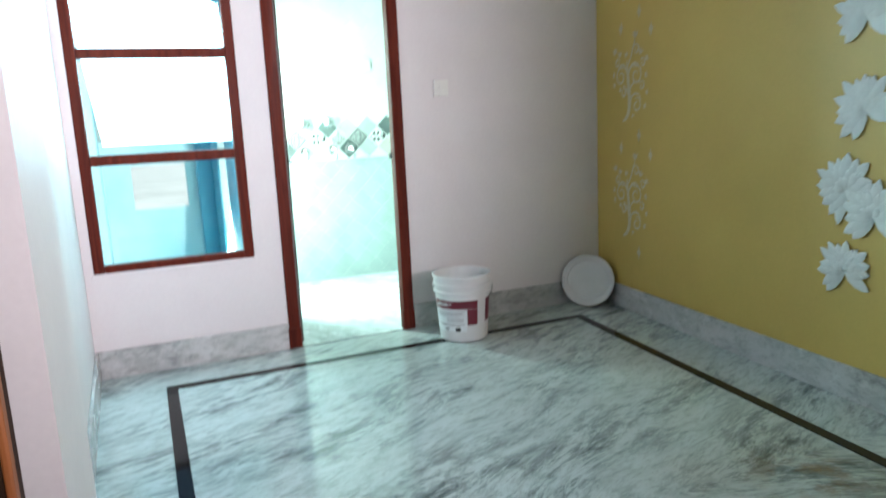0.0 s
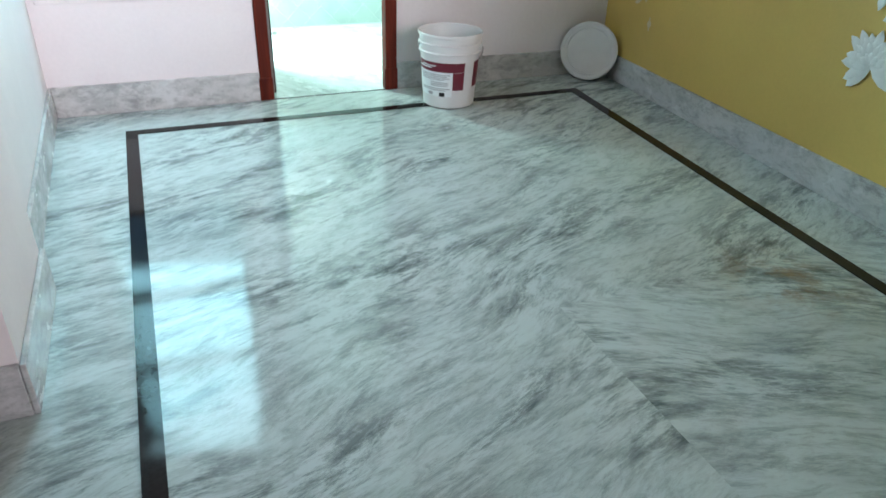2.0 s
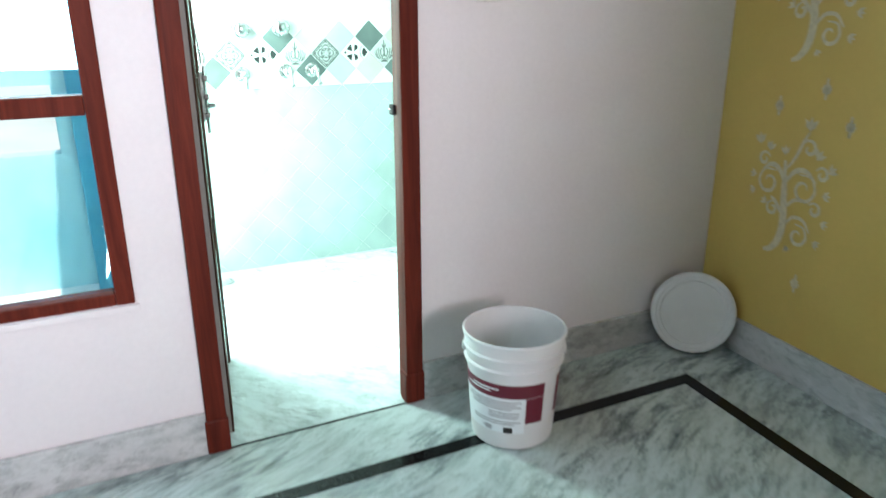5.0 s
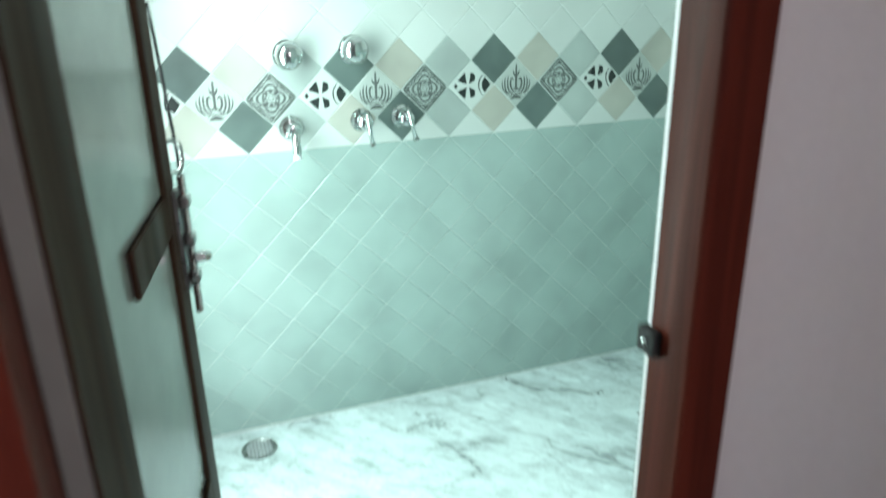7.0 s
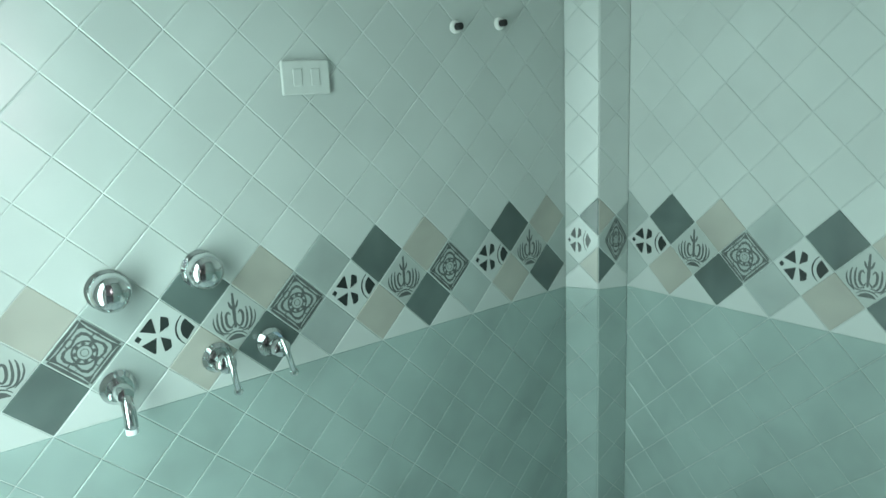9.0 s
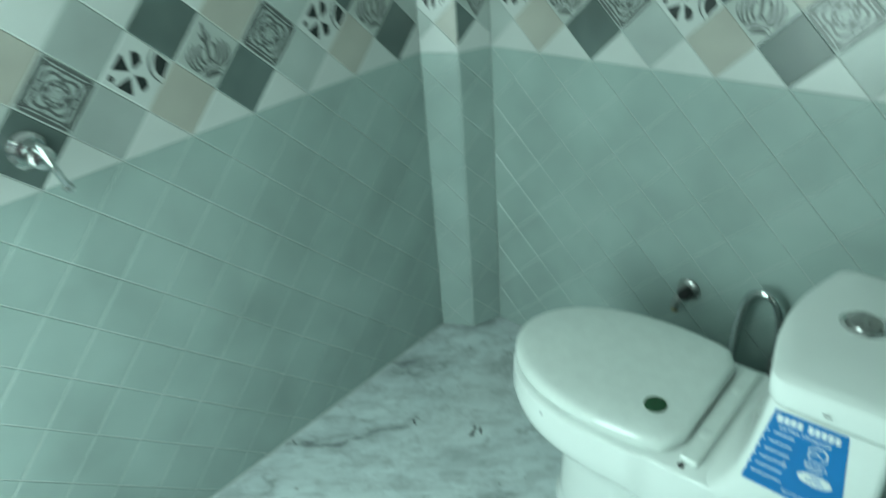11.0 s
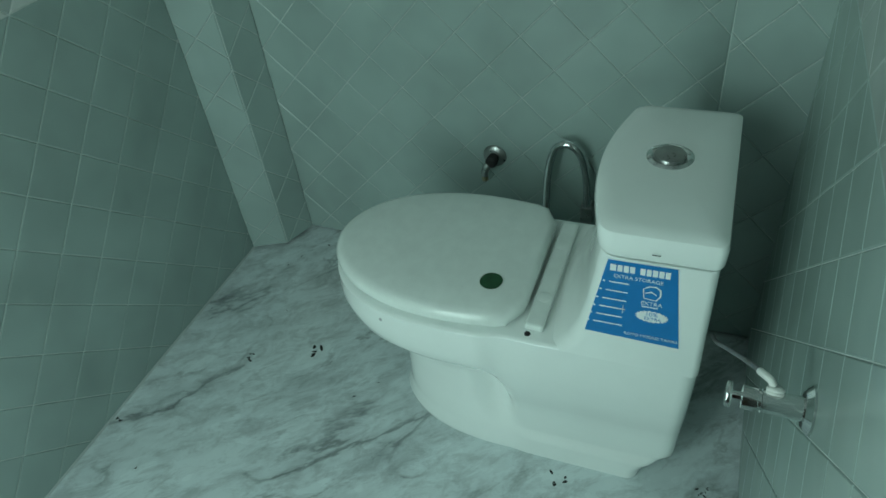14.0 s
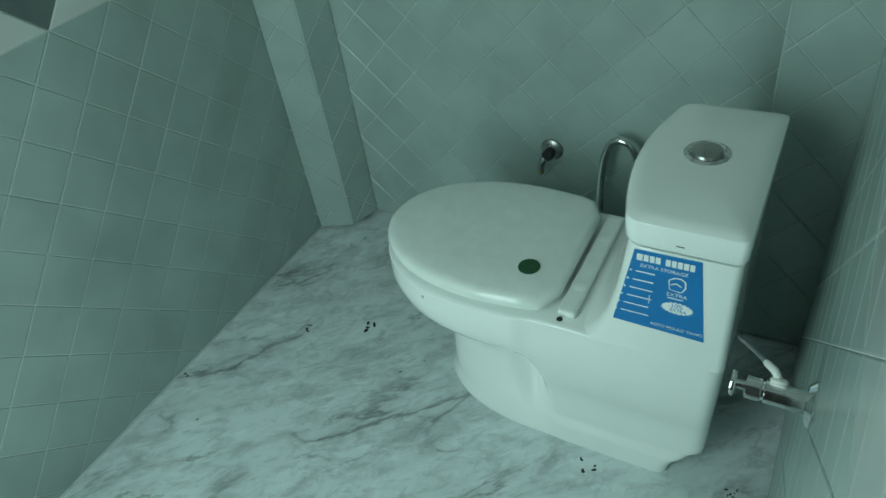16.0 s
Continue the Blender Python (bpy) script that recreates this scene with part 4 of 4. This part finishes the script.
def angle_valve():
    top = thing("angle_valve", "chrome angle stop valve with white supply hose", "valve", (1.082, WT + 0.0035, 0.602))
    m = Matrix.Rotation(radians(-90), 4, "X")
    part("flange", lathe([(0, 0), (0.030, 0), (0.030, 0.003), (0.022, 0.010), (0, 0.010)], 28), M_CHROME, top, smooth=True).matrix_basis = m
    part("body", lathe([(0, 0.010), (0.015, 0.010), (0.015, 0.056), (0.0125, 0.057), (0.0125, 0.060), (0.015, 0.061), (0.015, 0.078), (0.006, 0.079), (0.006, 0.090), (0, 0.090)], 24), M_CHROME, top, smooth=True).matrix_basis = m
    part("handle", lathe([(0, 0.0), (0.016, 0.0), (0.017, 0.003), (0.016, 0.006), (0, 0.006)], 20), M_CHROME, top, smooth=True).matrix_basis = m @ Matrix.Translation((0, 0, 0.090))
    part("nut", lathe([(0, 0), (0.0100, 0), (0.0108, 0.002), (0.0100, 0.004), (0.0108, 0.006), (0.0100, 0.008), (0.007, 0.010), (0, 0.010)], 14), M_SWITCH, top, "white ribbed plastic hose nut").matrix_basis = pose(0.003, 0.043, 0.012, 0, 40, 0)
    part("elbow", tube(bend([(0.008, 0.045, 0.020), (0.014, 0.050, 0.024), (0.021, 0.056, 0.023), (0.031, 0.061, 0.017)]), 0.0048, 12), M_SWITCH, top, "white plastic elbow", True)
    part("supply_hose", tube(bend([(0.029, 0.060, 0.019), (0.070, 0.074, -0.012), (0.138, 0.092, -0.070), (0.193, 0.104, -0.120), (0.245, 0.108, -0.162)]), 0.0034, 10), plain("grey_hose_rubber", (0.16, 0.17, 0.17), 0.5, 0, 0.3, 40), top, "thin grey supply hose", True)


TX = 1.457                                       # middle line of the toilet


def smooth01(t):
    t = min(1.0, max(0.0, t))
    return t * t * (3 - 2 * t)


def ramp(z, table):
    for (z0, v0), (z1, v1) in zip(table, table[1:]):
        if z <= z1:
            return v0 + (v1 - v0) * (z - z0) / (z1 - z0)
    return table[-1][1]


def bowl_ring(z):
    yb = ramp(z, [(0, 0.326), (0.03, 0.320), (0.05, 0.308), (0.095, 0.264), (0.395, 0.252)])
    yf = ramp(z, [(0, 0.884), (0.012, 0.886), (0.03, 0.876), (0.20, 0.872), (0.24, 0.892), (0.262, 0.926), (0.285, 0.957), (0.31, 0.980), (0.345, 0.992), (0.397, 0.990)])
    wf = ramp(z, [(0, 0.147), (0.012, 0.148), (0.03, 0.145), (0.05, 0.143), (0.12, 0.130), (0.20, 0.126), (0.24, 0.136), (0.262, 0.156), (0.285, 0.174), (0.31, 0.185), (0.345, 0.188), (0.397, 0.186)])
    wr = ramp(z, [(0, 0.150), (0.06, 0.150), (0.075, 0.142), (0.16, 0.146), (0.24, 0.166), (0.30, 0.174), (0.397, 0.176)])
    left = []
    n = 64
    for i in range(n + 1):
        t = i / n
        y = yb + (yf - yb) * (0.12 * t * t + 0.88 * (t * t * (3 - 2 * t) * 0.75 + 0.25 * t))
        edge = 0.548 + 0.22 * max(0.0, min(0.2, z - 0.06))
        mixf = smooth01((y - edge) / 0.048)
        w = wr * (1 - mixf) + wf * mixf
        w -= 0.038 * smooth01((z - 0.05) / 0.11) * smooth01((0.285 - z) / 0.045) * math.exp(-((y - edge - 0.062) / 0.030) ** 2)
        yc = yf - 0.27
        if y > yc:
            w *= max(0.0, 1 - ((y - yc) / (yf - yc)) ** 2.3) ** 0.5
        e = (y - yb) / 0.026
        if e < 1:
            w *= 0.86 + 0.14 * math.sqrt(max(0.0, 1 - (1 - e) ** 2))
        left.append((w, y))
    z = BF + z * (0.380 - BF) / 0.397
    return [(TX - w, y, z) for w, y in left[:-1]] + [(TX, yf, z)] + [(TX + w, y, z) for w, y in reversed(left[:-1])]


def tank_ring(z, yb, yf, w, grow=0.0, bow=0.022, r=0.03):
    pts = []
    yb, yf, w = yb - grow, yf + grow, w + grow

    def corner(cx, cy, a0, a1, rad):
        return [(cx + rad * math.cos(radians(a0 + (a1 - a0) * i / 6)), cy + rad * math.sin(radians(a0 + (a1 - a0) * i / 6))) for i in range(7)]

    pts += corner(TX - w + 0.014, yb + 0.014, 180, 270, 0.014)
    pts += corner(TX + w - 0.014, yb + 0.014, 270, 360, 0.014)
    pts += corner(TX + w - r, yf - r, 0, 80, r)
    pts += [(TX + (w - r) * (1 - 2 * i / 10), yf + bow * (1 - (1 - 2 * i / 10) ** 2)) for i in range(1, 10)]
    pts += corner(TX - w + r, yf - r, 100, 180, r)
    return [(x, y, z) for x, y in pts]


def lid_ring(z, grow):
    """The D-shaped outline of seat and cover."""
    yb, yf, w = 0.560 - grow * 0.6, 0.986 + grow, 0.178 + grow
    left = []
    n = 30
    for i in range(n + 1):
        t = i / n
        y = yb + (yf - yb) * (1 - (1 - t) ** 1.7)
        yc = 0.71
        ww = w
        if y > yc:
            ww = w * max(0.0, 1 - ((y - yc) / (yf - yc)) ** 2.15) ** 0.5
        else:
            ww = w * (1 - 0.085 * ((yc - y) / (yc - yb)) ** 1.6)
        e = (y - yb) / 0.045
        if e < 1:
            ww -= 0.045 * (1 - math.sqrt(max(0.0, 1 - (1 - e) ** 2)))
        left.append((ww, y))
    return [(TX - a, y, z) for a, y in left[:-1]] + [(TX, yf, z)] + [(TX + a, y, z) for a, y in reversed(left[:-1])]


def words(text, size, m, mat, parent, name="lettering"):
    cu = bpy.data.curves.new("text", "FONT")
    cu.body, cu.size, cu.align_x, cu.align_y, cu.extrude = text, size, "LEFT", "CENTER", 0.0001
    tmp = bpy.data.objects.new("text", cu)
    scene.collection.objects.link(tmp)
    bpy.context.view_layer.update()
    me = bpy.data.meshes.new_from_object(tmp)
    bpy.data.objects.remove(tmp)
    me.materials.clear()
    me.materials.append(mat)
    ob = new(name, me)
    ob.parent = parent
    ob.matrix_basis = m
    return ob


def toilet():
    top = thing("toilet", "white one piece ceramic toilet with closed lid and stickers", "toilet")
    zs = [0.0, 0.006, 0.012, 0.03, 0.05, 0.06, 0.067, 0.075, 0.083, 0.095, 0.11, 0.14, 0.17, 0.19, 0.21, 0.23, 0.25, 0.27, 0.29, 0.31, 0.33, 0.35, 0.365, 0.378, 0.387, 0.393, 0.397]
    rings = [bowl_ring(z) for z in zs]
    last = rings[-1]
    cx, cy = TX, 0.62
    for k, dz in ((0.985, 0.003), (0.95, 0.0045)):
        rings.append([(cx + (x - cx) * k, cy + (y - cy) * k, 0.380 + dz) for x, y, z in last])
    body = part("bowl", loft(rings), M_CERAMIC, top, smooth=True)
    tz = [(0.379, 0.512, 0.176), (0.388, 0.492, 0.176), (0.41, 0.474, 0.176), (0.45, 0.456, 0.176), (0.50, 0.444, 0.176), (0.56, 0.434, 0.176), (0.611, 0.427, 0.1758), (0.6145, 0.426, 0.1745), (0.6155, 0.400, 0.152), (0.630, 0.400, 0.152)]
    part("tank", loft([tank_ring(z, 0.252, yf, w, 0, 0.016) for z, yf, w in tz]), M_CERAMIC, top, smooth=True)
    lz = [(0.6255, -0.020, 0), (0.6222, -0.004, 0), (0.6238, 0.0005, 0), (0.631, 0.003, 0), (0.660, 0.004, 0), (0.668, 0.002, 0), (0.673, -0.006, 0), (0.676, -0.020, 0)]
    rings = [tank_ring(z, 0.250, 0.428, 0.180, g, 0.026) for z, g, _ in lz]
    rings.append([(TX + (x - TX) * 0.5, 0.345 + (y - 0.345) * 0.5, 0.679) for x, y, z in rings[-1]])
    tl = part("tank_lid", loft(rings), M_CERAMIC, top, smooth=True)
    part("chip", box(TX - 0.188, 0.335, 0.641, TX - 0.1885 + 0.001, 0.347, 0.6425), M_DARK, tl)
    btn = part("flush_button", lathe([(0, 0.0), (0.037, 0.0), (0.037, 0.003), (0.031, 0.006), (0.028, 0.004), (0.0, 0.004)], 32), M_CHROME, top, "round chrome dual flush button", True)
    btn.matrix_basis = pose(1.468, 0.350, 0.6765)
    part("button_half", lathe([(0, 0.004), (0.026, 0.004), (0.024, 0.008), (0.012, 0.0095), (0, 0.010)], 28), M_STEEL, btn, smooth=True)
    seat = part("seat", loft([lid_ring(0.3855, -0.015), lid_ring(0.388, -0.012), lid_ring(0.394, -0.012), lid_ring(0.3975, -0.015)]), M_SEAT, top, smooth=True)
    rings = [lid_ring(0.3985, -0.010), lid_ring(0.3992, 0.000), lid_ring(0.402, 0.003), lid_ring(0.412, 0.003), lid_ring(0.420, -0.001), lid_ring(0.4245, -0.008), lid_ring(0.4265, -0.018)]
    for k, z in ((0.7, 0.4290), (0.35, 0.4305)):
        rings.append([(TX + (x - TX) * k, 0.77 + (y - 0.77) * k, z) for x, y, _ in rings[6]])
    cover = part("cover", loft(rings), M_SEAT, top, smooth=True)
    hinge = part("hinge_bar", box(TX - 0.150, 0.518, 0.3845, TX + 0.150, 0.553, 0.4005, 0.005, 2), M_SEAT, top)
    for dx in (-0.075, 0.075):
        part("hinge_cap", lathe([(0, 0), (0.014, 0), (0.014, 0.0008), (0.011, 0.0016), (0, 0.0016)], 18), M_SEAT, hinge, smooth=True).matrix_basis = pose(TX + dx, 0.534, 0.4003)
    dot = part("round_sticker", lathe([(0, 0), (0.0215, 0), (0.0215, 0.0008), (0, 0.0008)], 28), M_GREEN, top, "round dark green sticker")
    dot.matrix_basis = pose(1.370, 0.632, 0.4296, -0.6, -0.6, 0)
    for x, y, z in ((1.300, 0.545, 0.3848), (1.2845, 0.830, 0.36), (1.318, 0.43, 0.10)):
        part("bolt_cover", lathe([(0, 0), (0.006, 0), (0.005, 0.002), (0, 0.003)], 12), M_DARK if z > 0.38 else M_PRINT, top).matrix_basis = pose(x, y, z, 0, -90 if z < 0.38 else 0, 0)

    # the blue sticker on the tank's side; local x runs towards the wall behind, y up, z outwards
    sx = TX - 0.176 - 0.0008
    base = Matrix(((0, 0, -1, sx), (-1, 0, 0, 0.440), (0, 1.06, 0, 0.448), (0, 0, 0, 1)))
    bm = bmesh.new()
    outline = [(0.0, 0.0), (0.150, -0.004), (0.131, 0.1545), (0.030, 0.1535)]
    vs = [bm.verts.new((*p, 0.0)) for p in outline]
    bm.faces.new(vs)
    st = part("product_sticker", bm, M_BLUE, top, "blue printed product sticker with white print")
    st.matrix_basis = base

    def bar(x0, y0, x1, y1, name="print_bar"):
        part(name, box(x0, y0, 0.0003, x1, y1, 0.0006), M_STICKERWHITE, st)

    x = 0.034
    for w in (0.0110, 0.0092, 0.0092, 0.0092, None, 0.0092, 0.0088, 0.0092, 0.0092, 0.0088):
        if w is None:
            x += 0.006
            continue
        bar(x, 0.134, x + w - 0.0018, 0.1465, "logo_bar")
        x += w
    words("EXTRA STORAGE", 0.0095, Matrix.Translation((0.040, 0.1245, 0.0006)), M_STICKERWHITE, st)
    for i in range(6):
        y = 0.112 - i * 0.0175
        x0 = 0.026 - i * 0.0042
        part("bullet", flat_poly([(x0 + 0.002 * math.cos(k), y + 0.002 * math.sin(k)) for k in np.linspace(0, 5.6, 9)], 0.0005), M_STICKERWHITE, st)
        bar(x0 + 0.008, y - 0.0012, x0 + 0.008 + (0.030, 0.033, 0.037, 0.040, 0.041, 0.046)[i], y + 0.0010)
    bar(0.0575, 0.052, 0.0587, 0.068, "scratch")
    bar(0.0545, 0.0585, 0.0620, 0.0597, "scratch")
    fist = [(0.088, 0.090), (0.106, 0.088), (0.112, 0.098), (0.111, 0.110), (0.104, 0.115), (0.094, 0.114), (0.086, 0.108)]
    b = flat_strip(fist + fist[:1], 0.0028, 0.0005)
    part("emblem_line", b, M_STICKERWHITE, st)
    part("emblem_line", flat_strip([(0.089, 0.100), (0.098, 0.104), (0.106, 0.099)], 0.0028, 0.0005), M_STICKERWHITE, st)
    words("EXTRA", 0.0105, Matrix.Translation((0.084, 0.080, 0.0006)), M_STICKERWHITE, st)
    bar(0.086, 0.0720, 0.110, 0.0742)
    burst = [((0.026 if i % 2 else 0.023) * math.cos(2 * math.pi * i / 40) + 0.103, (0.0125 if i % 2 else 0.0105) * math.sin(2 * math.pi * i / 40) + 0.054) for i in range(40)]
    badge = part("badge", flat_poly(burst, 0.0005), M_STICKERWHITE, st, "white starburst badge")
    words("10%", 0.0115, Matrix.Translation((0.0925, 0.0585, 0.0007)), M_BLUE, badge)
    words("EXTRA", 0.0085, Matrix.Translation((0.0915, 0.0495, 0.0007)), M_BLUE, badge)
    words("ROTO MOULD TANKS", 0.0083, Matrix.Translation((0.063, 0.0095, 0.0006)), M_STICKERWHITE, st)


def floor_drain():
    top = thing("floor_drain", "round steel floor drain grate in the marble", "drain", (0.225, 1.425, BF))
    part("rim", lathe([(0, -0.002), (0.055, -0.002), (0.055, 0.003), (0.048, 0.004), (0.046, 0.0015), (0, 0.0015)], 32), M_STEEL, top)
    for i in range(-3, 4):
        half = math.sqrt(0.044 ** 2 - (i * 0.011) ** 2)
        part("slot", box(i * 0.011 - 0.003, -half, 0.0016, i * 0.011 + 0.003, half, 0.0030), M_PRINT, top)


def floor_dirt():
    rng = random.Random(5)
    bm = bmesh.new()
    spots = [(1.259, 0.482, 2), (1.72, 1.396, 1), (1.827, 1.315, 1), (1.338, 0.990, 0.8), (1.391, 0.952, 0.8), (1.377, 1.31, 1.6), (1.441, 1.160, 2.2), (1.12, 1.522, 1.4), (1.76, 1.37, 1), (1.32, 0.20, 1.4),
             (1.016, 1.389, 0.8), (1.50, 1.515, 0.8), (1.33, 0.185, 1), (1.55, 1.3, 0.7), (0.9, 0.9, 1)]
    for x, y, k in spots:
        for _ in range(5 if k > 1.3 else 2):
            b = bmesh.new()
            bmesh.ops.create_icosphere(b, subdivisions=1, radius=0.0029 * k * rng.uniform(0.5, 1.0))
            for v in b.verts:
                v.co *= rng.uniform(0.7, 1.3)
            d = 0.014 * (k - 0.7)
            join(bm, b, Matrix.Translation((x + rng.uniform(-d, d), y + rng.uniform(-d, d), BF + 0.0006)) @ Matrix.Rotation(rng.uniform(0, 3), 4, "Z") @ Matrix.Diagonal((rng.uniform(1, 2.4), 0.7, 0.35, 1)))
    tagged(part("floor_grit", bm, M_DARK), "dark crumbs of dirt on the bathroom floor", "dirt", kind="stuff")


door_frame()
bathroom_door()
bedroom_window()
balcony()
entry_door()
toilet()
pail()
pail_lid()
for z in (0.66, 1.31, 1.96):
    scroll_art(-0.335, z, 0.44)
lotus_art(-1.755, 0.54, 0.108, 15, 1)
lotus_art(-1.725, 0.845, 0.118, 40, 2)
lotus_art(-1.870, 0.765, 0.125, 10, 3)
lotus_art(-1.800, 1.140, 0.118, 25, 4)
lotus_art(-1.800, 1.470, 0.120, 5, 5)
switch_plate("switch_plate", "faint white switch plate on the painted wall", 0.085, 0.085, Matrix.Translation((0.862, -0.001, 1.304)) @ NORTH, (0.0,))
switch_plate("bathroom_switch_plate", "white two module switch plate on the tiles", 0.118, 0.075, at_north(0.893, 1.553), (-0.022, 0.022), paint=plain("aged_switch_plastic", (0.60, 0.625, 0.60), 0.35, 0, 0.06, 20))
valve_cover(0.431, 1.165)
valve_cover(0.614, 1.172)
bib_tap(0.425, 0.965)
lever_tap(0.628, 0.972, 0)
lever_tap(0.752, 0.975, 6)
pipe_stub(1.324, 1.667)
pipe_stub(1.475, 1.678)
side_tap()
hose_pipe()
angle_valve()
floor_drain()
floor_dirt()

# ---- tiles, last ----
walls = bpy.data.objects
tile_wall(walls["bathroom_wall_north"], (BX0, BY1, 0), 0, PW - BX0, 1.065 - BX0, rows=(-9, 12))
tile_wall(walls["bathroom_wall_east"], (BX1, PE, 0), -90, PE - QY, PE - 1.250)
tile_wall(walls["bathroom_wall_south"], (QX, WT + 0.0015, 0), 180, QX - FX1, 0.10, band=False)
tile_wall(walls["pipe_duct_north"], (PW, BY1, 0), math.degrees(math.atan2(PY - BY1, PX - PW)), math.hypot(PX - PW, PY - BY1), 0.121)
tile_wall(walls["pipe_duct_north"], (PX, PY, 0), math.degrees(math.atan2(PE - PY, BX1 - PX)), math.hypot(BX1 - PX, PE - PY), -0.170)
tile_wall(walls["pipe_duct_south"], (QX, QY, 0), -90, QY - WT, 0.02)
tile_wall(walls["pipe_duct_south"], (BX1, QY, 0), 180, BX1 - QX, 0.05)
